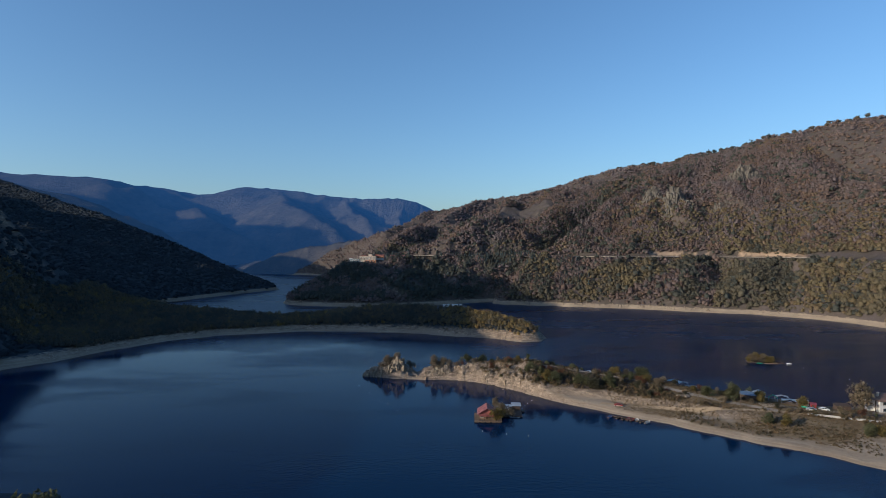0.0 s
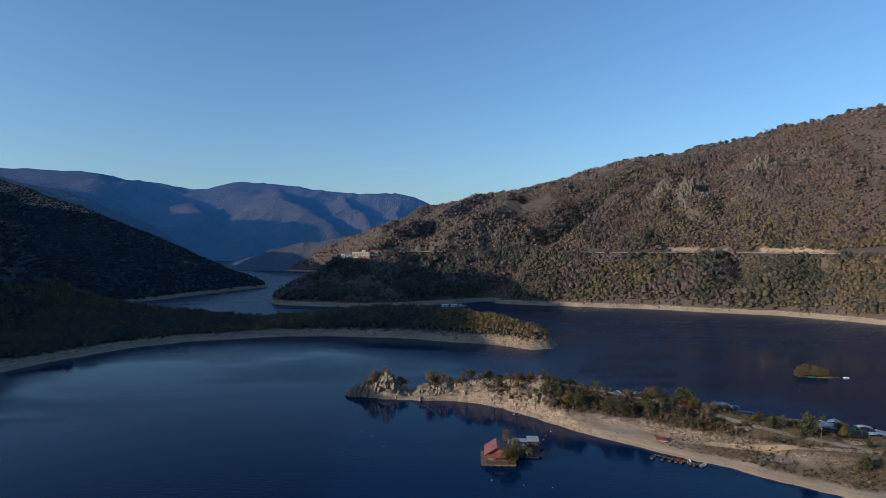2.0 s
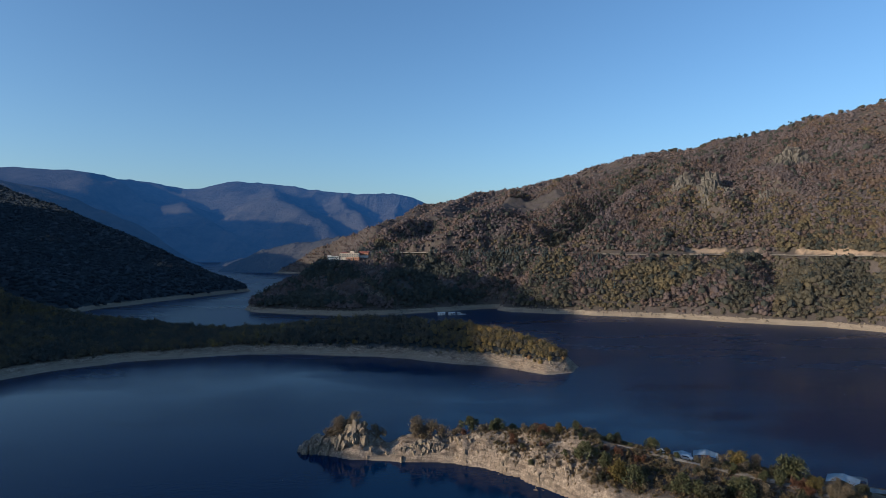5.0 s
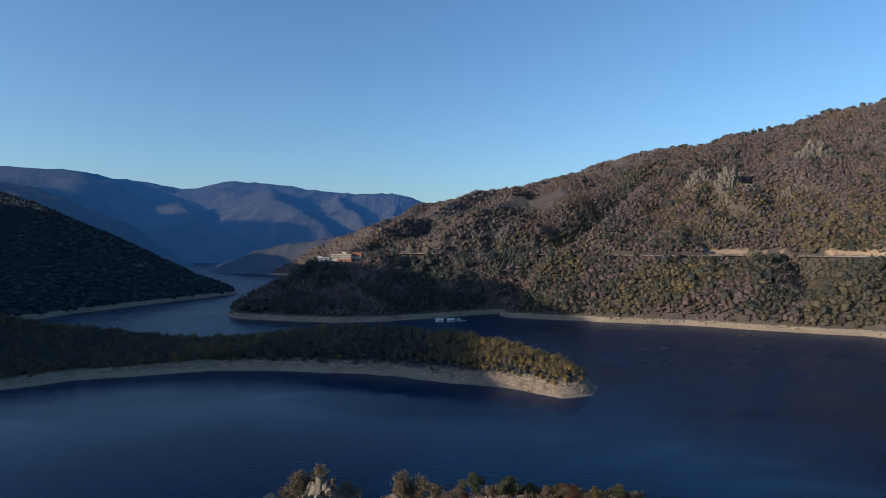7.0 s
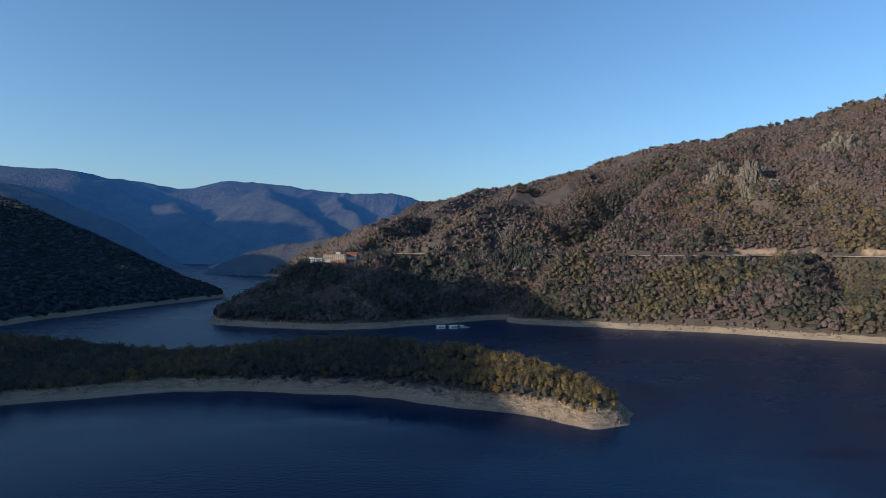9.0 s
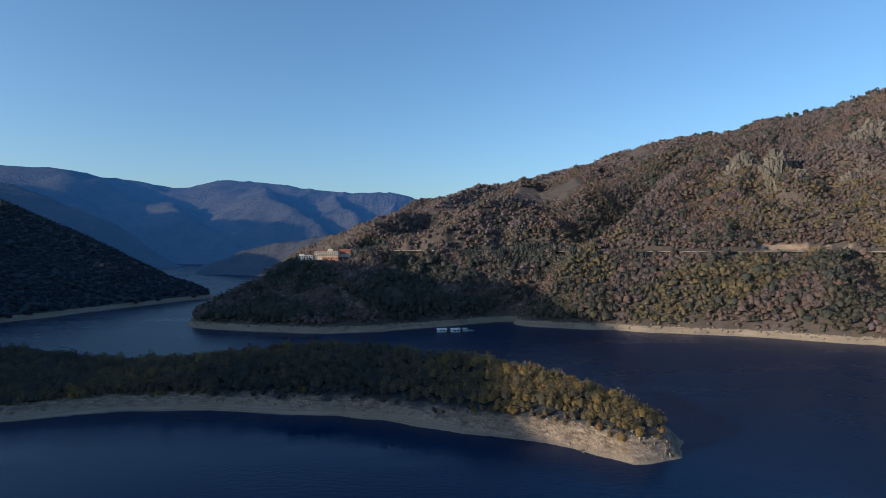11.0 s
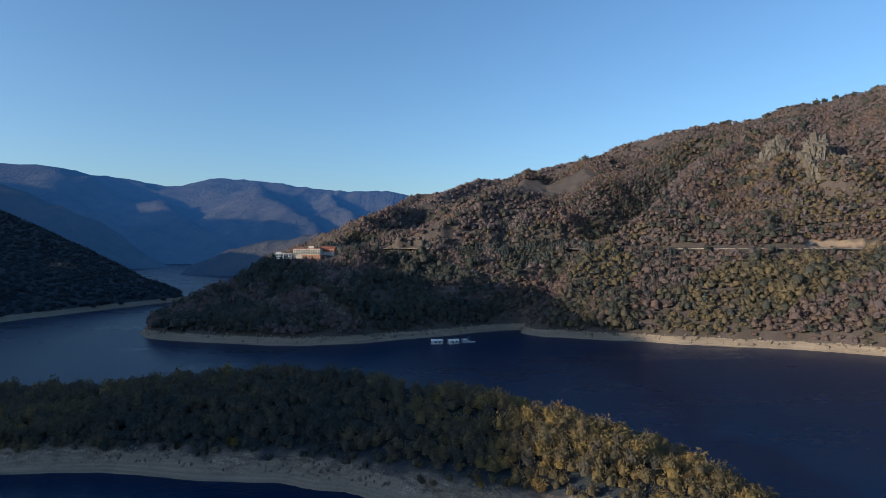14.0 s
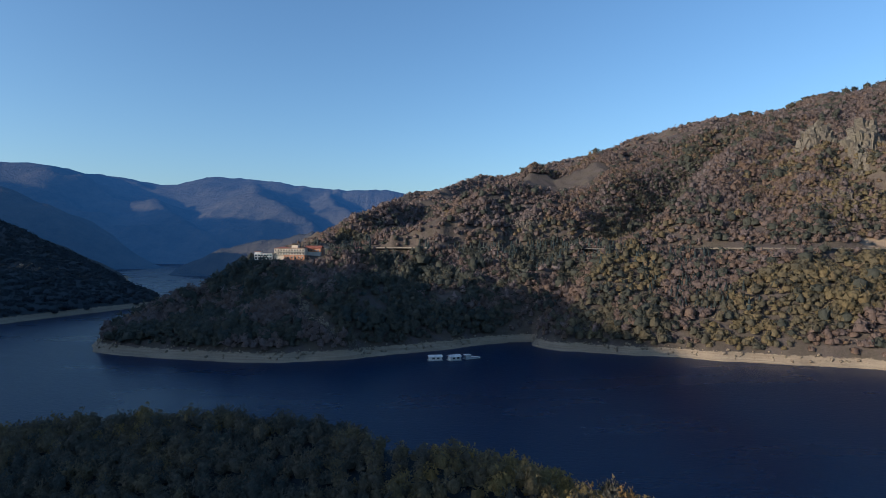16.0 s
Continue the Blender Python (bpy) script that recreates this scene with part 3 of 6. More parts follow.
# the peninsula's oak wood: upright crowns, close together
x, y, z, rng = spread(2.7, -395, 100, 430, 700, 5)
_, d, w = land(x, y)
ok = (w == 0) & (z > 4.5 - 0.5 * rng.uniform(0, 1, len(x))) & (d > 5.2 + 1.5 * fbm(x, y, 12, 2, 4)) & ((x < -280) | (ground_at(x, y + 5) > z - 1.6)) & (rng.uniform(0, 1, len(x)) < 0.93)
x, y, z, d = x[ok], y[ok], z[ok], d[ok]
# shade put into the western crowns' tint, sunlit gold into the point's
tint = np.clip(0.24 + 0.36 * smooth(x, -40, 30) + 0.2 * fbm(x, y, 30, 3, 7) + rng.normal(0, 0.14, len(x)), 0, 1)
size = (3.3 + 2.4 * rng.uniform(0, 1, len(x)) ** 1.8) * (0.7 + 0.3 * smooth(d, 5, 12))
plant("oak_wood", dome_shapes(20, 1, 105, 1, 1.0, 0.05, 0.82), x, y, z - 0.7, size * 1.15, size * rng.uniform(1.0, 1.6, len(x)), tint, M_OAK, "dense low oak wood in olive and yellow autumn leaf, toned dark for shade and gold for sun", "wood", 6, True)

def road_room(x, z):
    """The verge that is kept clear beside the road, and its bare cuttings."""
    verge = (z > np.where(x > 195, 63.8, 65.6)) & (z < 69.4)
    cuts = ((x > 296) & (x < 384)) | (x > 405)
    return verge | (cuts & (z > 66) & (z < 73.5 + 2.5 * fbm(x, x * 0, 18, 2, 39)))


def near(x, y, cx, cy, rx, ry, rag=0.3):
    """1 inside a ragged oval patch, 0 outside."""
    return smooth(-np.hypot((x - cx) / rx, (y - cy) / ry) + rag * fbm(x, y, 30, 3, 20), -1.0, -0.7)


SCREE = [(-112, 878), (-97, 857), (-83, 831), (-72, 816), (-60, 801)]
CRAGS = [(374, 940, 15, 11), (349, 962, 17, 13), (322, 890, 8, 6), (305, 943, 5, 4), (398, 925, 14, 8), (433, 908, 13, 8), (502, 962, 24, 14), (80, 985, 20, 9), (-93, 1012, 12, 6)]


def glades(x, y, z):
    """Where the hillside lies open: meadows, bare shoulders, crags."""
    m = np.maximum.reduce([near(x, y, 160, 1172, 76, 60), near(x, y, 195, 1195, 40, 20), 0.8 * near(x, y, 60, 1060, 42, 16), 0.8 * near(x, y, -10, 1050, 40, 14), 0.9 * near(x, y, 265, 1210, 46, 16),
                           0.9 * near(x, y, 330, 1285, 60, 26), 0.85 * near(x, y, 85, 905, 26, 15), 0.9 * near(x, y, 10, 890, 20, 30), 0.85 * near(x, y, -40, 850, 12, 34), 0.7 * near(x, y, -70, 870, 20, 14), 0.8 * near(x, y, 540, 1215, 60, 18)])
    run, _ = line_distance(x, y, SCREE)
    m = np.maximum(m, smooth(-run, -7, -4))
    for cx, cy, rx, ry in CRAGS:
        m = np.maximum(m, 0.3 * near(x, y, cx, cy, rx * 0.6, ry * 0.6))
    return np.maximum(m, 0.75 * smooth(fbm(x, y, 90, 4, 19), 0.45, 0.75) * smooth(-x, -260, -160) * smooth(z, 70, 90))


def hillside_tint(x, y, z, rng):
    """Olive and gold below the road and on the sunny spur, purple-brown twigs above, dark green painted in as shade in
    the bay and along the valley.
    """
    above = smooth(z + 10 * fbm(x, y, 60, 3, 24), 70, 95)
    olive = np.clip(smooth(x, 215, 330) * smooth(-z, -175, -90) + 0.5 * fbm(x, y, 70, 3, 25), 0, 1)
    low = 0.36 + 0.2 * fbm(x, y, 42, 4, 29)
    sunny = np.maximum(near(x, y, 140, 862, 34, 26), near(x, y, 245, 800, 85, 28))
    low = np.where(rng.uniform(0, 1, len(x)) < 0.8 * sunny, 0.5, low)
    low = np.where((fbm(x, y, 48, 3, 30) + rng.uniform(-0.3, 0.3, len(x)) > 0.05) & (sunny < 0.5), 0.79, low)
    low = np.where(x - 337 > 0.6 * (y - 721), 0.36 + 0.12 * fbm(x, y, 30, 3, 26), low)
    low = np.where(x - 398 > 0.8 * (y - 675), 0.50 + 0.08 * fbm(x, y, 30, 3, 26), low)
    # the bay's shade, put into the crowns as dark tints
    low = np.where(rng.uniform(0, 1, len(x)) < smooth(-x, -120, -40), np.where(rng.uniform(-0.2, 0.2, len(x)) + fbm(x, y, 40, 3, 22) > 0.0, 0.84, 0.14), low)
    high = 0.84 - 0.34 * olive * (rng.uniform(0, 1, len(x)) < 0.6) + 0.07 * fbm(x, y, 45, 3, 31)
    # valley shade painted in as darker crowns along its floor
    shade_valley, _ = line_distance(x, y, [(140, 918), (188, 980), (230, 1048), (290, 1120), (380, 1190)])
    high = np.where(rng.uniform(0, 1, len(x)) < 0.6 * smooth(-shade_valley, -60, -20), 0.2, high)
    tint = np.clip(low * (1 - above) + high * above + rng.normal(0, 0.055, len(x)), 0, 1)
    return np.where(rng.uniform(0, 1, len(x)) < 0.05 + 0.10 * smooth(fbm(x, y, 40, 3, 23), 0.1, 0.6), 0.14, tint)


# the right-hand hillsides: a close cover of rounded crowns, opening into glades
x, y, z, rng = spread(3.2, -235, 640, 480, 1260, 8)
_, d, w = land(x, y)
clear = ((x > -158) & (x < -90) & (y > 926) & (y < 985)) | (np.hypot((x + 96) / 13, (y - 1000) / 14) < 1)
open_slope = 0.45 * smooth(z, 72, 90) * smooth(-x, -150, -90)
ok = (w == 2) & ~clear & ((ground_at(x, y + 6) > z - 0.9) | (y < 900)) & ~((y < 1010) & road_room(x, z)) & (z > 5.2 + rng.uniform(0, 1.0, len(x))) & (rng.uniform(0, 1, len(x)) < (0.97 - open_slope) * (0.92 + 0.3 * fbm(x, y, 26, 3, 34)) * (1 - glades(x, y, z)))
x, y, z = x[ok], y[ok], z[ok]
size = (4.6 + 3.4 * rng.uniform(0, 1, len(x)) ** 2.0) * (1.0 + 0.15 * smooth(-z, -70, -50)) * (1 + 0.25 * fbm(x, y, 34, 3, 33))
tint = hillside_tint(x, y, z, rng)
size = size * np.where(tint == 0.14, 1.35, 1.0)
low = z < 70
for part_name, m, label in (("hillside_wood", low, "mixed olive, gold and rust autumn wood above the lake"), ("hillside_scrub", ~low, "leafless purple-brown oak scrub over the upper slopes")):
    plant(part_name, dome_shapes(18, 1, 18, 2, 1.0), x[m], y[m], z[m] - 0.9, size[m], size[m] * rng.uniform(0.8, 1.3, m.sum()), tint[m], M_HILL, label, "wood", 9, True)

# the same cover going on up to the ridges and round the far spur
x, y, z, rng = spread(7.5, -480, 900, 700, 1775, 11)
_, d, w = land(x, y)
ok = (w == 2) & ((y > 1262) | (x > 642) | (x < -237)) & (z > 6) & (rng.uniform(0, 1, len(x)) < 0.9 * (1 - glades(x, y, z)))
x, y, z = x[ok], y[ok], z[ok]
size = 6.0 + 5.0 * rng.uniform(0, 1, len(x)) ** 1.6
plant("ridge_scrub", dome_shapes(12, 1, 12, 7, 0.9), x, y, z - 2.4, size, size * rng.uniform(0.7, 1.0, len(x)), np.clip(0.84 + 0.08 * fbm(x, y, 80, 3, 32) + rng.normal(0, 0.06, len(x)), 0, 1), M_HILL, "purple-brown scrub along the far ridge", "wood", 10, True)

# crowns whose blue-dark shade is put into the leaf colour
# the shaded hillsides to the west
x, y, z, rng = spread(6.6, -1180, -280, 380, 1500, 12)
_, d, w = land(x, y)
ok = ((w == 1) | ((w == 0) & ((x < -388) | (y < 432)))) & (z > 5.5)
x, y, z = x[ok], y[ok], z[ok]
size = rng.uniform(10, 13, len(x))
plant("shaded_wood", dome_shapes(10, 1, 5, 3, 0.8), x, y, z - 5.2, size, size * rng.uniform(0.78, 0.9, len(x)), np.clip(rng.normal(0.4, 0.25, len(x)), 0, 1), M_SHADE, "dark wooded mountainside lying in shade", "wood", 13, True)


def pine_shapes(kinds, seed):
    """Ragged conifers of stacked skirts, 1 high."""
    rng, out = np.random.default_rng(seed), []
    for _ in range(kinds):
        vs, fs, n = [], [], 0
        for z0, z1, r in ((0.08, 0.55, 0.24), (0.3, 0.78, 0.18), (0.55, 1.0, 0.11)):
            a = np.arange(7) / 7 * 6.283 + rng.uniform(0, 1)
            rr = r * rng.uniform(0.6, 1.25, 7)
            ring = np.stack([np.cos(a) * rr, np.sin(a) * rr, z0 + rng.uniform(-0.05, 0.05, 7)], -1)
            vs.append(np.concatenate([ring, [(0, 0, z1)]]))
            fs.append(np.array([(n + i, n + (i + 1) % 7, n + 7) for i in range(7)]))
            n += 8
        out.append((np.concatenate(vs), np.concatenate(fs)))
    return out


x, y, z, rng = scatter(9000, -190, 240, 800, 1040, 31)
_, d, w = land(x, y)
stand = np.where(x > 150, smooth(-np.abs(x - 175 + 0.1 * (z - 45)), -36, -12) * (z > 24) * (z < 66), smooth(-np.abs(z - 62), -16, -6) * 0.3)
clear = (x > -170) & (x < -84) & (y > 931) & (y < 985)
ok = (w == 2) & ~clear & (rng.uniform(0, 1, len(x)) < stand * 0.75)
x, y, z = x[ok], y[ok], z[ok]
high = rng.uniform(5.5, 10, len(x))
plant("pine_stand", pine_shapes(8, 4), x, y, z - 0.5, high * 0.9, high, np.clip(rng.normal(0.03, 0.05, len(x)), 0, 0.3), M_HILL, "dark green pines planted along the road", "pines", 33)

# taller trees that stand up along the skyline
rng = np.random.default_rng(35)
line = np.array([(430, 1392), (480, 1310), (540, 1255), (598, 1200), (657, 1150), (720, 1095), (780, 1040)], float)
k = rng.uniform(0, 5.99, 90)
x = np.interp(k, range(7), line[:, 0]) + rng.normal(0, 7, 90)
y = np.interp(k, range(7), line[:, 1]) + rng.normal(0, 7, 90)
high = rng.uniform(5, 11, 90)
plant("skyline_trees", dome_shapes(8, 2, 40, 36, 0.9), x, y, ground_at(x, y) - 0.3, high, high * 0.9, np.clip(rng.normal(0.2, 0.12, 90), 0, 1), M_HILL, "scattered round dark trees along the ridge line", "trees", 37, True)


# ---- parts and things ----
def part(name, bm, material, parent=None, label="", shade=False):
    me = bpy.data.meshes.new(name)
    bm.to_mesh(me)
    bm.free()
    if shade:
        me.polygons.foreach_set("use_smooth", np.ones(len(me.polygons), bool))
    me.materials.append(material)
    ob = new(name, me)
    if parent:
        ob.parent = parent
    return tagged(ob, label)


def thing(name, m, label, category, group=""):
    ob = new(name)
    ob.matrix_basis = m
    return tagged(ob, label, category, group)


def box(bm, x0, x1, y0, y1, z0, z1, bevel=0.0):
    got = bmesh.ops.create_cube(bm, size=1, matrix=Matrix.Translation(((x0 + x1) / 2, (y0 + y1) / 2, (z0 + z1) / 2)) @ Matrix.Diagonal((x1 - x0, y1 - y0, z1 - z0, 1)))
    if bevel:
        edges = {e for v in got["verts"] for e in v.link_edges}
        bmesh.ops.bevel(bm, geom=list(edges), offset=bevel, segments=1, affect="EDGES")
    return bm


def boxes(*sizes, bevel=0.0):
    bm = bmesh.new()
    for s in sizes:
        box(bm, *s, bevel=bevel)
    return bm


def prism(bm, x0, x1, pts):
    """A section in y and z drawn out along x."""
    a, b = [bm.verts.new((x0, *p)) for p in pts], [bm.verts.new((x1, *p)) for p in pts]
    n = len(pts)
    bm.faces.new(a[::-1])
    bm.faces.new(b)
    for i in range(n):
        bm.faces.new((a[i], a[(i + 1) % n], b[(i + 1) % n], b[i]))
    return bm


def gable(x0, x1, y0, y1, z, high, over=0.5, thick=0.22):
    """A two-sided roof with eaves, its ridge along x."""
    m = (y0 + y1) / 2
    k = high / (m - y0)
    pts = [(y0 - over, z - over * k), (m, z + high), (y1 + over, z - over * k), (y1 + over, z - over * k + thick), (m, z + high + thick), (y0 - over, z - over * k + thick)]
    return prism(bmesh.new(), x0 - over, x1 + over, pts)


def hip(x0, x1, y0, y1, z, high, over=0.6):
    bm = bmesh.new()
    x0, x1, y0, y1 = x0 - over, x1 + over, y0 - over, y1 + over
    m, r = (y0 + y1) / 2, (y1 - y0) / 2
    low = [bm.verts.new((*p, z - 0.18)) for p in ((x0, y0), (x1, y0), (x1, y1), (x0, y1))]
    mid = [bm.verts.new((*p, z)) for p in ((x0, y0), (x1, y0), (x1, y1), (x0, y1))]
    a, b = bm.verts.new((x0 + r, m, z + high)), bm.verts.new((x1 - r, m, z + high))
    bm.faces.new(low[::-1])
    for i in range(4):
        bm.faces.new((low[i], low[(i + 1) % 4], mid[(i + 1) % 4], mid[i]))
    bm.faces.new((mid[0], mid[1], b, a))
    bm.faces.new((mid[1], mid[2], b))
    bm.faces.new((mid[2], mid[3], a, b))
    bm.faces.new((mid[3], mid[0], a))
    return bm


def cylinder(bm, x, y, z0, z1, r, r2=None, sides=8):
    bmesh.ops.create_cone(bm, cap_ends=True, segments=sides, radius1=r, radius2=r if r2 is None else r2, depth=z1 - z0, matrix=Matrix.Translation((x, y, (z0 + z1) / 2)))
    return bm


def rod(bm, a, b, r, r2=None, sides=5):
    a, b = Vector(a), Vector(b)
    turn = (b - a).to_track_quat("Z", "Y").to_matrix().to_4x4()
    bmesh.ops.create_cone(bm, cap_ends=True, segments=sides, radius1=r, radius2=r if r2 is None else r2, depth=(b - a).length, matrix=Matrix.Translation((a + b) / 2) @ turn)
    return bm


def ribbed(name, colour, along=(4.0, 0.0), rough=0.6, depth=0.04):
    """Sheet or tile roofing with ribs across the slope."""
    m, n, l, b = mat(name, rough, 0, 0.4)
    v = coords(n, l)
    w = n.new("ShaderNodeTexWave")
    w.inputs["Scale"].default_value, w.inputs["Distortion"].default_value = along[0], along[1]
    l.new(v, w.inputs["Vector"])
    grime = noise_node(n, l, v, 0.8, 5)
    c = mix(n, l, ramp(n, l, grime, (0.35, (0, 0, 0)), (0.7, (1, 1, 1))), tuple(0.55 * k for k in colour), colour)
    l.new(c, b.inputs["Base Color"])
    bump(n, l, b, w.outputs["Fac"], 0.5, depth)
    return m


M_ROOF = ribbed("terracotta_tiles", (0.30, 0.105, 0.06))
M_BROWNROOF = ribbed("brown_roof_tiles", (0.22, 0.135, 0.09))
M_RED = ribbed("faded_red_sheet", (0.31, 0.11, 0.095), rough=0.5)
M_CANOPY = plain("pale_blue_tarpaulin", (0.54, 0.65, 0.73), 0.5, 0, 0.18)
M_WHITE = plain("white_paint", (0.74, 0.73, 0.70), 0.6, 0, 0.15)
M_PLASTER = plain("cream_plaster", (0.66, 0.58, 0.47), 0.85, 0, 0.18, 0.8)
M_ORANGE = plain("orange_plaster", (0.50, 0.24, 0.13), 0.85, 0, 0.2, 0.8)
M_WOOD = plain("weathered_boards", (0.23, 0.165, 0.11), 0.85, 0, 0.35, 3)
M_DARKWOOD = plain("dark_timber", (0.085, 0.06, 0.045), 0.85, 0, 0.3, 3)
M_GREY = plain("grey_sheet_metal", (0.40, 0.43, 0.45), 0.45, 0.3, 0.25, 2)
M_CONCRETE = plain("pale_concrete", (0.50, 0.48, 0.44), 0.9, 0, 0.25, 0.6)
M_ASPHALT = plain("worn_asphalt", (0.13, 0.125, 0.12), 0.95, 0, 0.3, 0.5)
M_TRACK = plain("beaten_earth", (0.36, 0.28, 0.18), 0.95, 0, 0.25, 0.5)
M_BARK = plain("bark", (0.11, 0.085, 0.065), 0.95, 0, 0.3, 4)
M_SLATE = ribbed("dull_blue_sheet", (0.13, 0.19, 0.27), rough=0.5)
M_GREEN = plain("green_paint", (0.05, 0.30, 0.17), 0.5, 0, 0.2)
M_TEAL = plain("teal_paint", (0.12, 0.34, 0.40), 0.5, 0, 0.2)
M_BLUE = plain("blue_paint", (0.06, 0.16, 0.34), 0.45, 0, 0.2)
M_REDPAINT = plain("red_paint", (0.27, 0.04, 0.035), 0.35, 0, 0.15)
M_BLACK = plain("black_rubber", (0.02, 0.02, 0.02), 0.8)
M_GLASS = mat("window_glass", 0.06, 0, 0.6)[0]
M_GLASS.node_tree.nodes["Principled BSDF"].inputs["Base Color"].default_value = (0.03, 0.04, 0.05, 1)


def rock_material(name, light):
    m, n, l, b = mat(name, 0.95, 0, 0.2)
    v = coords(n, l, (1, 1, 0.45))
    big, mid, fine = noise_node(n, l, v, 0.12, 5), noise_node(n, l, v, 0.6, 6, 0.7), noise_node(n, l, v, 3.0, 5)
    c = ramp(n, l, mid, (0.32, (0.10, 0.080, 0.060)), (0.5, (0.25, 0.200, 0.148)), (0.7, (0.39, 0.322, 0.242)))
    c = mix(n, l, ramp(n, l, big, (0.45, (0, 0, 0)), (0.7, (1, 1, 1))), c, (0.25, 0.21, 0.145))
    c = mix(n, l, cracks(n, l, v, 0.5), (0.06, 0.05, 0.04), c)
    c = mix(n, l, 0.3, c, ramp(n, l, fine, (0.3, (0.1, 0.08, 0.06)), (0.7, (0.5, 0.45, 0.37))))
    c = mix(n, l, 1.0, c, light, "MULTIPLY")
    l.new(c, b.inputs["Base Color"])
    h = n.new("ShaderNodeMath")
    h.operation = "ADD"
    l.new(mid, h.inputs[0])
    l.new(fine, h.inputs[1])
    bump(n, l, b, h.outputs[0], 0.8, 0.5)
    return m


M_ROCK = rock_material("pale_shore_rock", (0.86, 0.85, 0.84))
M_CRAG = rock_material("grey_lichened_crag", (0.52, 0.56, 0.62))


def rock_arrays(kinds, seed, least=0.45):
    """Angular blocks, each the hull of a knocked-about cube, about 1 across."""
    rng, out = np.random.default_rng(seed), []
    corners = np.array([(a, b, c) for a in (-1, 1) for b in (-1, 1) for c in (-1, 1)], float)
    for _ in range(kinds):
        bm = bmesh.new()
        p = corners * rng.uniform(least, 1.1, (8, 3))
        p[4:] = p[4:] * np.array((0.8, 0.8, 1))
        for q in p * 0.5:
            bm.verts.new(q)
        bmesh.ops.convex_hull(bm, input=bm.verts[:])
        for q in [q for q in bm.verts if not q.link_faces]:
            bm.verts.remove(q)
        bmesh.ops.triangulate(bm, faces=bm.faces[:])
        bm.verts.index_update()
        out.append((np.array([q.co[:] for q in bm.verts]), np.array([[q.index for q in f.verts] for f in bm.faces])))
        bm.free()
    return out


BLOCKS = rock_arrays(14, 77)
SQUARE = rock_arrays(14, 78, 0.72)


def block_mesh(shape, material):
    me = bpy.data.meshes.new("block")
    me.from_pydata(shape[0].tolist(), [], shape[1].tolist())
    me.materials.append(material)
    return me


BLOCK_MESHES = [block_mesh(shape, M_ROCK) for shape in BLOCKS]
CRAG_MESHES = [block_mesh(shape, M_CRAG) for shape in SQUARE]


def rock_mass(name, places, label, seed, category="rock outcrop", kind="", tall=1.3, bed=None, meshes=None):
    """Angular blocks leaning together. places: x, y, z and size of each. An outcrop keeps its blocks as parts; stones are one mesh."""
    rng = np.random.default_rng(seed)
    places = list(places)
    vs, fs, base, top = [], [], 0, None
    if kind != "stuff":
        cx, cy, cz = places[0][0], places[0][1], min(p[2] for p in places)
        top = thing(name, pose(cx, cy, cz), label, category)
    for x, y, z, s in places:
        k = rng.integers(len(BLOCKS))
        sv, sf = BLOCKS[k]
        lean = (rng.normal(0, 0.2), rng.normal(0, 0.2), rng.uniform(0, 6.283))
        if bed:
            lean = (rng.normal(bed[0], 0.12), rng.normal(bed[1], 0.12), rng.normal(bed[2], 0.15))
        sizes = (s * rng.uniform(0.7, 1.2) * (1.7 if bed else 1), s * rng.uniform(0.7, 1.2) * (0.2 if bed else 1), s * tall * rng.uniform(0.8, 1.3))
        if top:
            ob = new("block", (meshes or BLOCK_MESHES)[k])
            ob.parent = top
            ob.location, ob.rotation_euler, ob.scale = (x - cx, y - cy, z - cz), lean, sizes
            continue
        p = (sv * np.array(sizes)) @ np.array(Euler(lean).to_matrix()).T
        vs.append(p + np.array((x, y, z)))
        fs.append(sf + base)
        base += len(sv)
    if top:
        return top
    return tagged(build_mesh(name, np.concatenate(vs), np.concatenate(fs), M_ROCK), label, category, kind=kind)


def outcrop(cx, cy, wide, deep, n, s0, s1, seed, label, tall=1.4, high=0.0):
    """A crag that stands out of a slope, its middle raised by high."""
    n = int(n * 7)
    rng = np.random.default_rng(seed)
    x, y = cx + np.clip(rng.normal(0, 0.3, n), -0.6, 0.6) * wide, cy + np.clip(rng.normal(0, 0.3, n), -0.6, 0.6) * deep
    far = np.hypot((x - cx) / wide, (y - cy) / deep) / 0.6
    s = rng.uniform(s0 * 0.2, s1 * 0.32, n) * (1.25 - 0.5 * np.clip(far, 0, 1))
    z = ground_at(x, y) + s * 0.12 + high * rng.uniform(0.2, 0.9, n) * smooth(-far, -0.95, -0.35)
    return rock_mass("rock_outcrop", zip(x, y, z, s), label, seed, tall=tall * 1.9, meshes=CRAG_MESHES)


# ---- crags on the hillside ----
GREYCRAG = "grey weathered crag rising from the scrub slope"
outcrop(374, 938, 25, 17, 30, 11, 21, 101, "tall grey pillared crag on the hillside", 1.6, 16)
outcrop(347, 960, 36, 20, 34, 8, 16, 102, GREYCRAG, 1.4, 14)
outcrop(394, 922, 22, 13, 16, 6, 12, 115, GREYCRAG, 1.3, 4)
outcrop(360, 922, 17, 11, 11, 5, 10, 116, GREYCRAG, 1.4, 3)
outcrop(305, 943, 9, 7, 7, 4, 7, 103, "small pale crag low on the scrub slope")
outcrop(502, 960, 52, 24, 40, 10, 19, 104, "broad grey crag high on the hillside", 1.6, 12)
outcrop(433, 906, 30, 15, 18, 6, 11, 105, GREYCRAG, 1.4, 4)
outcrop(322, 888, 16, 11, 12, 6, 10, 106, "small pale crag low on the scrub slope")
outcrop(412, 915, 14, 9, 8, 4, 7, 107, GREYCRAG, 1.4, 3)
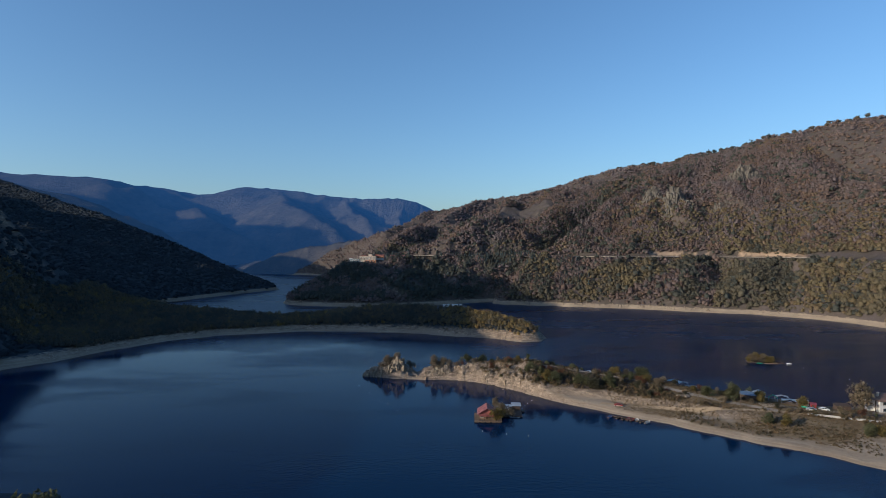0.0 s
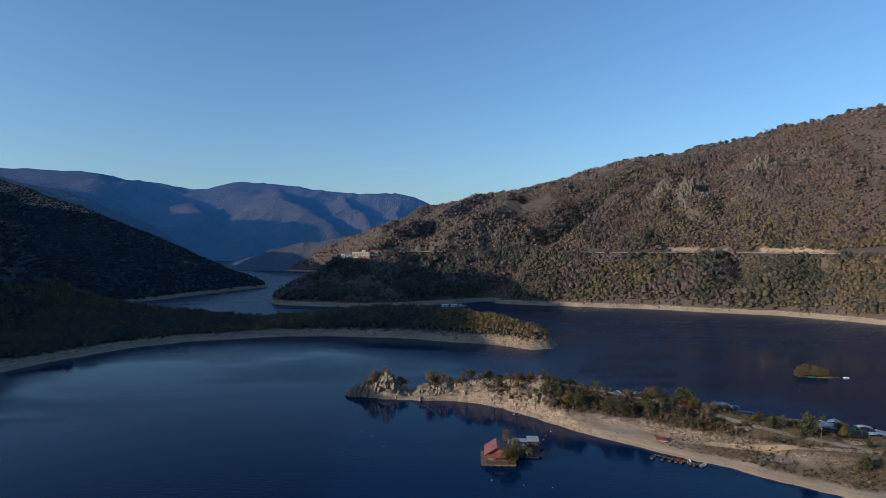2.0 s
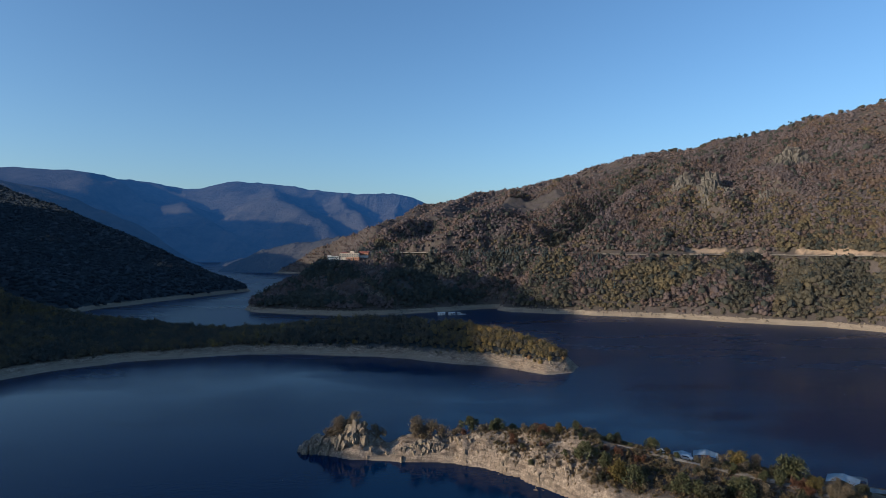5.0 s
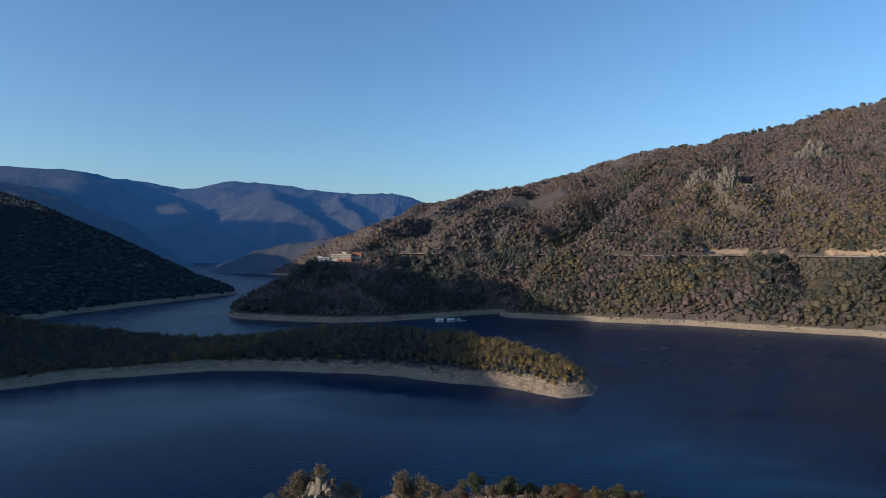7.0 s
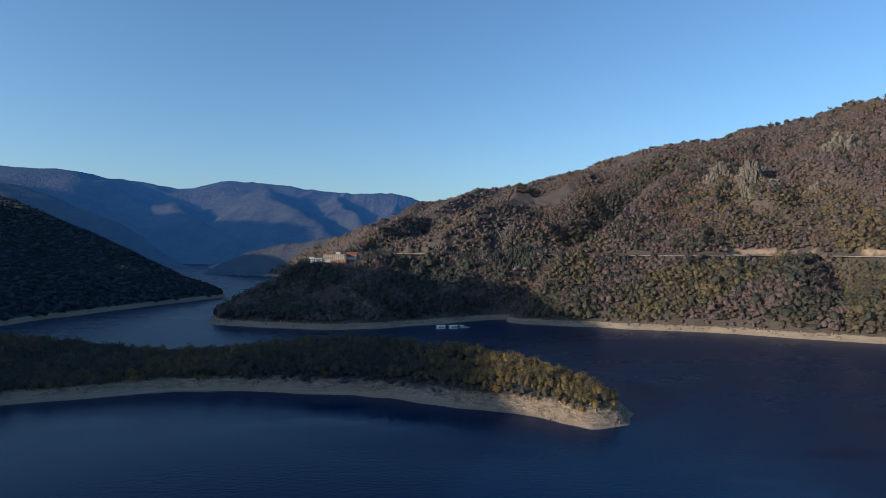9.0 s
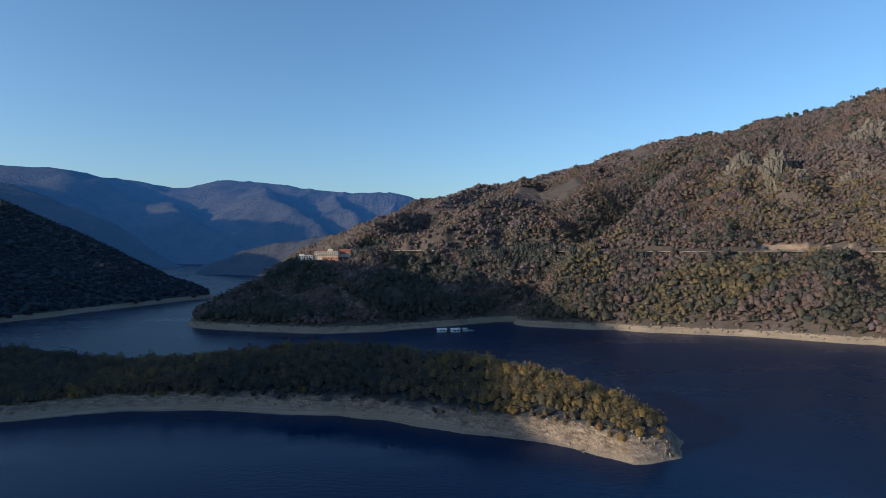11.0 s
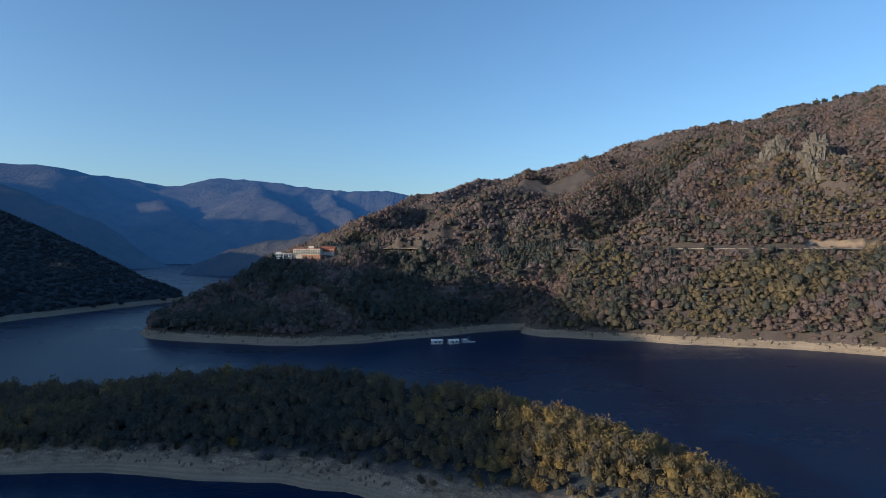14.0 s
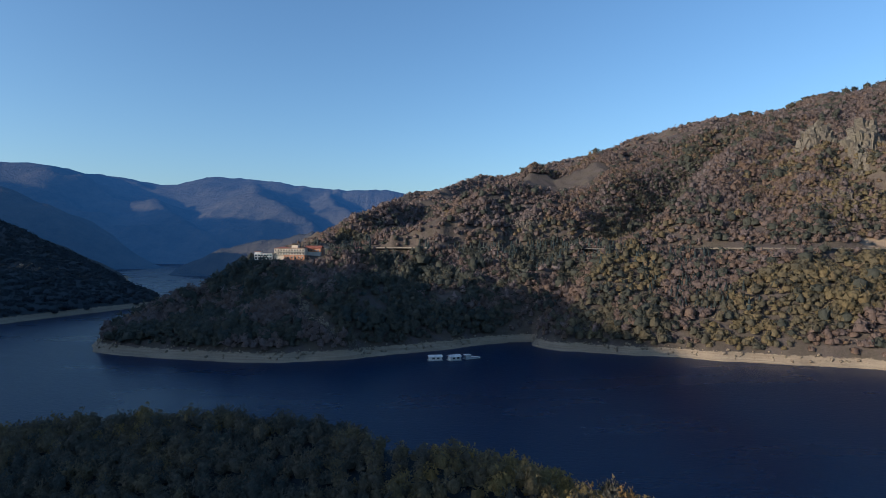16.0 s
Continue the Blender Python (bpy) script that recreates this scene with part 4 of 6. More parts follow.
outcrop(372, 900, 9, 8, 6, 3, 6, 108, "small pale crag low on the scrub slope")
outcrop(345, 905, 8, 7, 6, 3, 6, 109, "small pale crag low on the scrub slope")
outcrop(84, 992, 34, 18, 26, 4, 8, 110, "pale fractured rock face above the road", 1.2)
outcrop(-93, 1012, 20, 8, 14, 4, 7, 111, "pale quarried rock face behind the hotel", 1.1)
outcrop(600, 1130, 20, 16, 12, 6, 10, 112, GREYCRAG)
outcrop(4, 1222, 10, 6, 6, 2, 4, 113, "small pale rocks on a grassy shoulder")
outcrop(-55, 800, 26, 8, 40, 1.6, 3.4, 114, "pale fractured rock spilling down to the water", 1.0)


# ---- the road along the hillside ----
def contour(level, xs):
    """For each x the first y at which the hillside climbs through a level."""
    out = []
    for x in xs:
        ys = np.arange(700.0, 1250.0, 1.5)
        h = ground_at(np.full_like(ys, x), ys)
        out.append(ys[np.argmax(h > level)])
    out = np.array(out)
    for _ in range(6):
        out[1:-1] = (out[:-2] + 2 * out[1:-1] + out[2:]) / 4
    return out


def ribbon(xs, ys, zs, left, right, thick):
    """A strip beside a line, between two offsets from it, as a closed body."""
    tx, ty = np.gradient(xs), np.gradient(ys)
    k = np.hypot(tx, ty)
    nx, ny = -ty / k, tx / k
    rows = [np.stack([xs + nx * o, ys + ny * o, zs + dz], -1) for o, dz in ((left, 0), (right, 0), (right, -thick), (left, -thick))]
    v = np.stack(rows, 1).reshape(-1, 3)
    f = []
    for i in range(len(xs) - 1):
        for j in range(4):
            f.append((4 * i + j, 4 * i + (j + 1) % 4, 4 * i + 4 + (j + 1) % 4, 4 * i + 4 + j))
    n = len(v)
    f += [(3, 2, 1, 0), (n - 4, n - 3, n - 2, n - 1)]
    return v, np.array(f)


M_PARAPET = plain("weathered_parapet", (0.36, 0.32, 0.27), 0.9, 0, 0.3, 0.6)
rx = np.arange(-92.0, 470.0, 4.0)
ry = contour(66.6, rx)
rz = np.full_like(rx, 67.6)
road = build_mesh("road", *ribbon(rx, ry, rz, 3.2, -3.2, 0.9), M_ASPHALT)
tagged(road, "narrow asphalt road cut along the hillside", "road", kind="structure")
for x0, x1 in ((-60, 10), (40, 84), (204, 470)):
    m = (rx >= x0) & (rx <= x1)
    kerb = build_mesh("road_parapet", *ribbon(rx[m], ry[m], rz[m] + 0.35, -3.2, -3.6, 0.6), M_PARAPET)
    tagged(kerb, "low pale concrete parapet along the road's outer edge", "parapet", kind="structure")


# ---- trees and bushes that stand alone ----
LEAVES = {
    "green": leaf_material("olive_leaves", (0.0, (0.088, 0.100, 0.056)), (1.0, (0.160, 0.160, 0.080))),
    "yellow": leaf_material("yellow_leaves", (0.0, (0.154, 0.133, 0.049)), (1.0, (0.252, 0.189, 0.063))),
    "brown": leaf_material("brown_twigs", (0.0, (0.18, 0.148, 0.098)), (1.0, (0.27, 0.222, 0.15))),
    "rust": leaf_material("rust_leaves", (0.0, (0.140, 0.077, 0.050)), (1.0, (0.203, 0.105, 0.063))),
    "dark": leaf_material("dusky_leaves", (0.0, (0.064, 0.070, 0.048)), (1.0, (0.115, 0.108, 0.066))),
}


def crown_mesh(seed, lobes, sprays, tall, material):
    """A crown of leaf sprays on several uneven lobes, about 1 wide and tall high, with gaps."""
    rng = np.random.default_rng(seed)
    mids = np.stack([rng.normal(0, 0.2, lobes), rng.normal(0, 0.2, lobes), np.linspace(0.3, 0.8, lobes) * tall], -1)
    radius = rng.uniform(0.17, 0.29, lobes)
    k = rng.integers(0, lobes, sprays)
    way = rng.normal(0, 1, (sprays, 3))
    way /= np.linalg.norm(way, axis=1, keepdims=True)
    c = mids[k] + way * (radius[k] * rng.uniform(0.55, 1.15, sprays))[:, None]
    v = (c[:, None] + rng.normal(0, 0.037, (sprays, 4, 3))).reshape(-1, 3)
    i = np.arange(sprays)[:, None] * 4
    f = np.concatenate([i + np.array([0, 1, 2]), i + np.array([0, 2, 3])])
    me_ob = build_mesh("crown", v, f, material, (("tint", np.repeat(rng.uniform(0, 1, sprays), 4)),))
    return me_ob


def make_tree(kind, seed, tall, name, label):
    """A tapered trunk with limbs under a ragged crown, 1 across."""
    t = thing(name, Matrix(), label, "tree" if name == "tree" else "bush")
    rng = np.random.default_rng(seed)
    bm = rod(bmesh.new(), (0, 0, -0.06), (0.02, 0.01, 0.42 * tall), 0.035, 0.018)
    for k in range(5):
        a = rng.uniform(0, 6.283)
        rod(bm, (0.01, 0, (0.18 + 0.05 * k) * tall), (0.25 * math.cos(a), 0.25 * math.sin(a), (0.5 + 0.07 * k) * tall), 0.014, 0.005, 4)
    part("trunk", bm, M_BARK, t)
    crown = crown_mesh(seed, 10, 1100 if kind != "brown" else 700, tall, LEAVES[kind])
    crown.parent = t
    return t


TREE_LABELS = {"green": "rounded olive-green tree on the dry peninsula", "yellow": "bush in bright yellow autumn leaf", "brown": "leafless pale brown bush on the rocks", "rust": "low rust-red bush on the bank", "dark": "dusky low bush among dry scrub"}
STOCK = {}


def set_tree(kind, x, y, high, seed, z=None, label=""):
    """Stands one tree on the ground, the height given in metres."""
    form = seed % 3
    tall = (1.0, 1.25, 0.85)[form]
    m = pose(x, y, float(ground_at(x, y)) - 0.1 if z is None else z, 0, 0, seed * 67 % 360)
    if (kind, form) not in STOCK:
        STOCK[kind, form] = make_tree(kind, 300 + seed, tall, "tree" if kind in ("green", "yellow") else "bush", TREE_LABELS[kind])
        ob = STOCK[kind, form]
        ob.matrix_basis = m
    else:
        ob = copy_thing(STOCK[kind, form], m)
    ob.scale = (high / tall,) * 3
    return tagged(ob, label or TREE_LABELS[kind], group="trees on the peninsula")


PENINSULA = [("brown", -34, 360.5, 7.5), ("brown", -28, 361.5, 8), ("brown", -20, 361, 4.5), ("brown", -6, 359, 8), ("brown", 0, 358, 8), ("brown", 9, 355, 4), ("green", 15, 354, 5.3), ("rust", 29, 343, 3.4), ("green", 30, 355, 4),
             ("green", 48, 324, 8), ("green", 54, 320, 7), ("yellow", 56, 314, 7), ("green", 61, 311, 8.2), ("green", 66, 346, 5.5), ("green", 76, 340, 6), ("green", 71, 305, 7.6), ("green", 75, 303, 7), ("dark", 78, 300, 7), ("green", 87, 301, 8.4),
             ("brown", 92, 300, 6), ("yellow", 96, 322, 6.5)]
SHORE_END = [("brown", 102, 322, 6), ("green", 98, 304, 6.7), ("green", 108, 314, 8.5), ("rust", 103, 302, 4), ("yellow", 106, 300, 5.5), ("brown", 111, 297, 5), ("dark", 99, 295, 5), ("yellow", 123, 285, 4.2), ("green", 127, 279, 6.2), ("brown", 131, 270, 3.0),
             ("yellow", 145, 244, 7), ("green", 140, 249, 5.5), ("brown", 173, 252, 4.6), ("brown", 164, 252, 4.2), ("green", 170, 230, 6.4), ("yellow", 173, 229, 6), ("brown", 143, 268, 3.5), ("yellow", 149, 272, 4.3), ("brown", 190, 263, 4), ("brown", 183, 256, 3.6)]
TIP_BUSHES = [("brown", -37, 361, 4.5), ("brown", -31, 362, 5.5), ("brown", -25, 361, 4.5), ("brown", -3, 360, 5), ("brown", 4, 357, 4.5), ("rust", 12, 352, 3), ("brown", 19, 352, 4), ("green", 24, 352, 5), ("brown", 33, 346, 3.6), ("brown", 38, 344, 3.4), ("yellow", 44, 341, 4.5), ("green", 50, 340, 5)]
for k, (kind, x, y, high) in enumerate(PENINSULA + SHORE_END + TIP_BUSHES):
    set_tree(kind, x, y, high * (0.8 if x > 40 else 1), k)
rng = np.random.default_rng(41)
count = 0
while count < 130:
    x, y = rng.uniform(20, 215), rng.uniform(215, 356)
    h, dd, ww = (float(q[0]) for q in land(np.array([x]), np.array([y])))
    if ww != 3 or h < 5.6 + 0.8 * (x > 60) or h > 13 or (x > 118 and rng.uniform() < 0.55) or (145 < x < 200 and 262 < y):
        continue
    kind = ("dark", "brown", "green", "brown", "dark", "rust", "brown")[rng.integers(7)]
    set_tree(kind, x, y, rng.uniform(1.3, 3.3), 60 + count)
    count += 1
set_tree("green", 135.5, 271.5, 9.5, 31, label="tall rounded green tree beside the lane")
set_tree("yellow", 152, 277, 5.0, 33, label="olive bush beside the blue-roofed shed")
set_tree("yellow", 169, 273, 4.5, 32, label="yellow bush beside the red kiosk")
set_tree("green", 154, 291, 5.0, 34, label="dark green tree between the shelters")
set_tree("brown", 193, 268, 13, 3, label="large leafless tree beside the white house")
set_tree("green", -101, 139, 13, 5, label="dark tree on the shaded near shore")
set_tree("dark", -112, 128, 11, 4, label="dark tree on the shaded near shore")


for k, (kind, x, y, high) in enumerate((("dark", -74.7, 554.6, 2.2), ("brown", -63.9, 555.5, 2.4), ("yellow", -57.5, 553.5, 2.8), ("dark", -47.1, 555.3, 2.6), ("yellow", -46, 554.5, 2.0), ("dark", -30.5, 551.5, 2.0), ("dark", -25.3, 552.5, 1.8), ("green", -12, 549, 2.2))):
    set_tree(kind, x, y, high, 210 + k, label="small bush on the bare bank below the wood")


def driftwood(x, y, long, turn):
    """A bleached trunk with a few broken limbs."""
    t = thing("driftwood_log", pose(x, y, float(ground_at(x, y)) + 0.2, 0, 4, turn), "bleached driftwood log stranded on the bank", "driftwood", "driftwood on the bank")
    part("trunk", rod(bmesh.new(), (-long / 2, 0, 0), (long / 2, 0.1 * long, 0.15), 0.22, 0.1, 6), M_DRIFT, t)
    for k in (0.1, 0.3):
        part("limb", rod(bmesh.new(), (long * k, 0.05 * long, 0.1), (long * (k + 0.14), 0.22 * long, 0.6), 0.08, 0.03, 5), M_DRIFT, t)


M_DRIFT = plain("bleached_wood", (0.46, 0.42, 0.36), 0.9, 0, 0.25, 3)
for x, y, long, turn in ((-102.5, 563.5, 5, 10), (-97.9, 560.1, 4, 30), (-130.4, 564.8, 5, -15), (-81.4, 560.8, 4, 20), (-14.2, 549.5, 6, -25), (-22, 553, 7, -20), (-33, 554, 6, 5), (-160, 557, 6, 60)):
    driftwood(x, y, long, turn)


# ---- low scrub over the peninsula ----
x, y, z, rng = scatter(22000, 22, 220, 195, 362, 47)
_, d, w = land(x, y)
weeds = (x > 108) & (z > 1.9) & (z < 4.6) & (fbm(x, y, 16, 3, 148) > -0.25)
ok = (w == 3) & (weeds | ((z > 5.7) & (fbm(x, y, 22, 3, 48) > -0.4 + 0.4 * (x > 125)))) & ~((x > 145) & (y > 258))
for kx, ky in zip((62, 80, 100, 115, 123, 131, 140), (332, 319, 306, 289, 280, 273, 267)):
    ok &= np.hypot(x - kx, y - ky) > 5
ok &= rng.uniform(0, 1, len(x)) < smooth(-x, -220, -178)
x, y, z = x[ok], y[ok], z[ok]
size = np.where(z < 5, 0.6, 1.0) * rng.uniform(0.9, 2.3, len(x))
M_BUSH = leaf_material("brown_weeds", (0.0, (0.100, 0.096, 0.054)), (0.3, (0.150, 0.120, 0.070)), (0.65, (0.205, 0.152, 0.088)), (1.0, (0.250, 0.180, 0.108)))
plant("low_scrub", leafy_shapes(10, 2, 30, 49, 0.8, 0.10, (0.1, 0.4), True), x, y, z - 0.3, size, size * rng.uniform(0.6, 1.1, len(x)), np.clip(rng.normal(0.4, 0.28, len(x)), 0, 1), M_BUSH, "tangled low brown and olive scrub on the peninsula", "scrub", 50)

# ---- dry grass and stones ----
x, y, z, rng = scatter(120000, -48, 215, 195, 372, 43)
_, d, w = land(x, y)
band = (x > 84) & (z > 1.9) & (fbm(x, y, 18, 3, 42) > -0.4)
ok = (w == 3) & (((z > 3.2 + 2.6 * (rng.uniform(0, 1, len(x)) < 0.7)) & (fbm(x, y, 14, 3, 44) > -0.35)) | band)
ok &= rng.uniform(0, 1, len(x)) < smooth(-x, -215, -178)
x, y, z = x[ok], y[ok], z[ok]
size = rng.uniform(0.4, 1.2, len(x))
M_STRAW = leaf_material("dry_grass", (0.0, (0.120, 0.090, 0.050)), (0.5, (0.190, 0.142, 0.078)), (1.0, (0.27, 0.205, 0.115)))
plant("dry_grass", tuft_shapes(8, 9, 45), x, y, z - 0.25, size, size * 0.7, np.clip(rng.normal(0.45, 0.25, len(x)), 0, 1), M_STRAW, "dry straw-coloured grass and weeds over the peninsula", "grass", 46)


def stones(name, n, area, ok, s0, s1, seed, label, tall=0.8):
    x, y, z, rng = scatter(n, *area, seed)
    h, d, w = land(x, y)
    m = ok(x, y, z, d, w)
    s = rng.uniform(s0, s1, m.sum()) ** 2 / s1
    return rock_mass(name, zip(x[m], y[m], z[m] + s * 0.1, s), label, seed, "stones", "stuff", tall)


stones("bank_stones", 26000, (-240, 60, 500, 610), lambda x, y, z, d, w: (w == 0) & (z > 2.2) & (z < 6.2) & (fbm(x, y, 18, 3, 52) > -0.5), 0.25, 1.05, 51, "pale angular stones strewn along the bare bank")
stones("shore_stones", 1300, (-60, 200, 190, 370), lambda x, y, z, d, w: (w == 3) & (z > 1.0) & (z < 7) & (fbm(x, y, 12, 3, 53) > 0.15), 0.2, 0.9, 54, "pale stones scattered on the beach and bank")
stones("far_bank_stones", 60000, (-240, 460, 560, 870), lambda x, y, z, d, w: (w == 2) & (z > 1.4) & (z < 6.5) & (fbm(x, y, 20, 3, 56) > -0.2), 0.5, 2.1, 55, "pale broken rock along the far bank")

stones("scree", 9000, (-125, -45, 795, 890), lambda x, y, z, d, w: (w == 2) & (z > 3) & (line_distance(x, y, SCREE)[0] < 3.0 + 2.5 * fbm(x, y, 9, 2, 57)), 0.5, 1.8, 58, "pale grey scree running down the shaded slope")


def cliff_rocks(cx, cy, wide, deep, n, s0, s1, seed, label, tall=1.5, lift=0.15):
    rng = np.random.default_rng(seed)
    x, y = cx + rng.uniform(-0.5, 0.5, n) * wide, cy + rng.uniform(-0.5, 0.5, n) * deep
    s = rng.uniform(s0, s1, n)
    z = np.maximum(ground_at(x, y), -0.5) + s * lift * 0.5
    return rock_mass("rock_outcrop", zip(x, y, z, s), label, seed, tall=tall)


TIP = "pale jagged rocks at the tip of the peninsula"
cliff_rocks(-41, 358, 13, 6, 110, 0.9, 2.2, 61, TIP, 2.1)
cliff_rocks(-29, 357, 12, 6, 110, 1.0, 2.4, 62, TIP, 2.1)
rock_mass("rock_outcrop", [(-28.5, 357, 8.5, 3.2), (-28, 357, 11, 2.4), (-26.8, 357.4, 9.5, 2.6), (-29.6, 357.6, 8.0, 2.6), (-25.6, 357, 8.2, 2.4)], "tall pale pinnacle of rock at the peninsula's tip", 63, tall=1.6)
cliff_rocks(-1, 351, 12, 4, 72, 0.6, 2.0, 64, "grey broken rock stepping into the water")
cliff_rocks(-9, 350.5, 3, 2, 12, 0.6, 1.5, 65, "dark block of rock standing in the shallows")
cliff_rocks(13, 348, 14, 5, 43, 0.4, 1.2, 66, "pale broken cliff above the water", lift=-0.5)
cliff_rocks(28, 340, 12, 7, 47, 0.4, 1.4, 67, "pale fractured cliff above the water", lift=-0.5)
cliff_rocks(37, 329, 9, 12, 49, 0.4, 1.4, 68, "pale fractured cliff above the water", lift=-0.5)
cliff_rocks(44, 322, 9, 10, 27, 0.3, 0.9, 69, "pale broken rock at the end of the cliff")
cliff_rocks(76, 498, 16, 10, 30, 0.3, 1.0, 70, "pale slanting slabs at the wooded point")
cliff_rocks(58, 503, 20, 8, 40, 0.3, 1.0, 71, "pale fractured rock bank below the wood")



def slabs(n, seed, x0, x1, y0, y1, ok, along, out, size, label):
    """Tilted beds of rock laid bare in a bank, all dipping one way."""
    rng = np.random.default_rng(seed)
    vs, fs, base = [], [], 0
    while len(vs) < n:
        x, y = rng.uniform(x0, x1), rng.uniform(y0, y1)
        h = float(ground_at(x, y))
        if not ok(x, y, h):
            continue
        bed = (Vector(along) + Vector(rng.normal(0, 0.24, 3))).normalized()
        face = (Vector(out) + Vector(rng.normal(0, 0.22, 3))).normalized()
        side = bed.cross(face).normalized()
        turn = np.array(Matrix((bed, side, bed.cross(side))).transposed())
        sv, sf = SQUARE[rng.integers(len(SQUARE))]
        s = 0.35 + 1.2 * rng.uniform() ** 2
        p = (sv * np.array(size) * s) @ turn.T
        vs.append(p + np.array((x, y, h - 0.32)))
        fs.append(sf + base)
        base += len(sv)
    bank = build_mesh("bedded_rock", np.concatenate(vs), np.concatenate(fs), M_SLAB)
    return tagged(bank, label, "rock bank", kind="stuff")


M_SLAB = rock_material("pale_bedded_rock", (1.12, 1.04, 0.92))
slabs(240, 73, 58, 124, 258, 316, lambda x, y, h: 3.1 < h < 5.3 and y < 350 - 0.62 * x, (0.66, -0.30, -0.62), (-0.36, -0.80, 0.5), (1.7, 0.2, 0.4), "pale tilted rock beds in the cut bank above the track")
slabs(620, 74, 14, 94, 486, 545, lambda x, y, h: 0.3 < h < 7.0 and y < 560 - 0.72 * x, (0.72, -0.35, -0.55), (-0.4, -0.75, 0.5), (1.7, 0.3, 0.55), "pale slanting rock beds around the wooded point")
slabs(80, 75, -48, 46, 320, 362, lambda x, y, h: 0.3 < h < 7.5 and y < 358 - 0.4 * max(x, 0), (0.25, 0.1, -0.9), (-0.3, -0.85, 0.4), (2.6, 0.6, 0.8), "pale upright rock ribs on the cliff above the water")


M_LANE = plain("dusty_lane", (0.27, 0.235, 0.19), 0.95, 0, 0.25, 0.4)


def drape(name, pts, wide, lift, material, label):
    """A way laid over the ground along a few turning points."""
    p = np.array(pts, float)
    t = np.linspace(0, len(p) - 1, 14 * (len(p) - 1))
    xs, ys = np.interp(t, np.arange(len(p)), p[:, 0]), np.interp(t, np.arange(len(p)), p[:, 1])
    for _ in range(10):
        xs[1:-1], ys[1:-1] = (xs[:-2] + 2 * xs[1:-1] + xs[2:]) / 4, (ys[:-2] + 2 * ys[1:-1] + ys[2:]) / 4
    k = np.hypot(np.gradient(xs), np.gradient(ys))
    nx, ny = -np.gradient(ys) / k, np.gradient(xs) / k
    offs = np.linspace(-wide / 2, wide / 2, 6)
    vx, vy = xs[:, None] + nx[:, None] * offs, ys[:, None] + ny[:, None] * offs
    vz = ground_at(vx, vy) + lift
    v = np.stack([vx, vy, vz], -1).reshape(-1, 3)
    i = np.arange(len(v)).reshape(len(xs), 6)
    f = np.stack([i[:-1, :-1], i[1:, :-1], i[1:, 1:], i[:-1, 1:]], -1).reshape(-1, 4)
    return tagged(build_mesh(name, v, f[:, ::-1], material, (), True), label, "road", kind="structure")


drape("dirt_track", [(78, 287), (90, 280), (105, 274), (122, 266), (138, 262), (150, 259), (175, 247), (200, 236)], 2.4, 0.09, M_TRACK, "pale dirt track along the beach")
drape("lane", [(62, 332), (80, 319), (100, 306), (115, 289), (123, 280), (131, 273), (140, 267), (150, 259.5)], 2.8, 0.13, M_LANE, "worn grey lane along the top of the peninsula")
drape("yard", [(146, 268), (156, 268), (168, 262), (182, 258)], 8, 0.06, M_TRACK, "bare earth yard beside the moorings")


# ---- boats and vehicles ----
def hull(bm, long, wide, deep, open_top=True):
    """A rowing boat's hull, its bow along +y, on z = 0."""
    rings = []
    for k in range(9):
        t = k / 8
        y = (t - 0.5) * long
        w = wide / 2 * (0.72 + 0.28 * math.sin(min(1, t * 1.9) * 1.57)) * (1 - max(0, t - 0.55) ** 2 * 4.6)
        h = deep * (1 + 0.35 * max(0, t - 0.6) ** 1.5 * 2)
        w = max(w, 0.04)
        rings.append([bm.verts.new(q) for q in ((-w, y, h), (-w * 0.8, y, deep * 0.25), (-w * 0.3, y, 0), (w * 0.3, y, 0), (w * 0.8, y, deep * 0.25), (w, y, h),
                                                (w * 0.86, y, h), (w * 0.66, y, deep * 0.3), (-w * 0.66, y, deep * 0.3), (-w * 0.86, y, h))])
    for a, b in zip(rings, rings[1:]):
        for i in range(10):
            bm.faces.new((a[i], a[(i + 1) % 10], b[(i + 1) % 10], b[i]))
    bm.faces.new(rings[0])
    bm.faces.new(rings[-1][::-1])
    bmesh.ops.recalc_face_normals(bm, faces=bm.faces[:])
    return bm


def rowing_boat(m, colour, label, long=4.4):
    t = thing("rowing_boat", m, label, "boat", "boats at the shore")
    part("hull", hull(bmesh.new(), long, 1.5, 0.62), colour, t)
    for y in (-long * 0.28, 0.0, long * 0.22):
        part("bench", boxes((-0.55, 0.55, y - 0.13, y + 0.13, 0.36, 0.41)), M_WOOD, t)
    part("transom_board", boxes((-0.5, 0.5, -long / 2 - 0.04, -long / 2 + 0.02, 0.15, 0.66)), M_DARKWOOD, t)
    return t


for x, y, turn, colour, label in ((78, 270.5, -38, M_BLUE, "blue rowing boat moored at the beach"), (81.3, 269.4, -34, M_DARKWOOD, "dark wooden rowing boat moored at the beach"), (83.6, 267.8, -40, M_DARKWOOD, "dark wooden rowing boat moored at the beach"),
                                  (85.3, 267.0, -35, M_REDPAINT, "red rowing boat moored at the beach"), (87.0, 266.1, -42, M_REDPAINT, "red rowing boat moored at the beach"), (88.9, 265.3, -20, M_WHITE, "white rowing boat drawn up at the beach"),
                                  (91.0, 263.0, -60, M_DARKWOOD, "dark wooden rowing boat moored at the beach"), (92.6, 262.2, -48, M_WHITE, "white rowing boat moored at the beach")):
    rowing_boat(pose(x, y, -0.12, 0, 0, turn), colour, label)
jetty = thing("mooring_boom", pose(79, 272.5, 0.12, 0, 0, -38), "thin wooden mooring boom along the beach", "jetty")
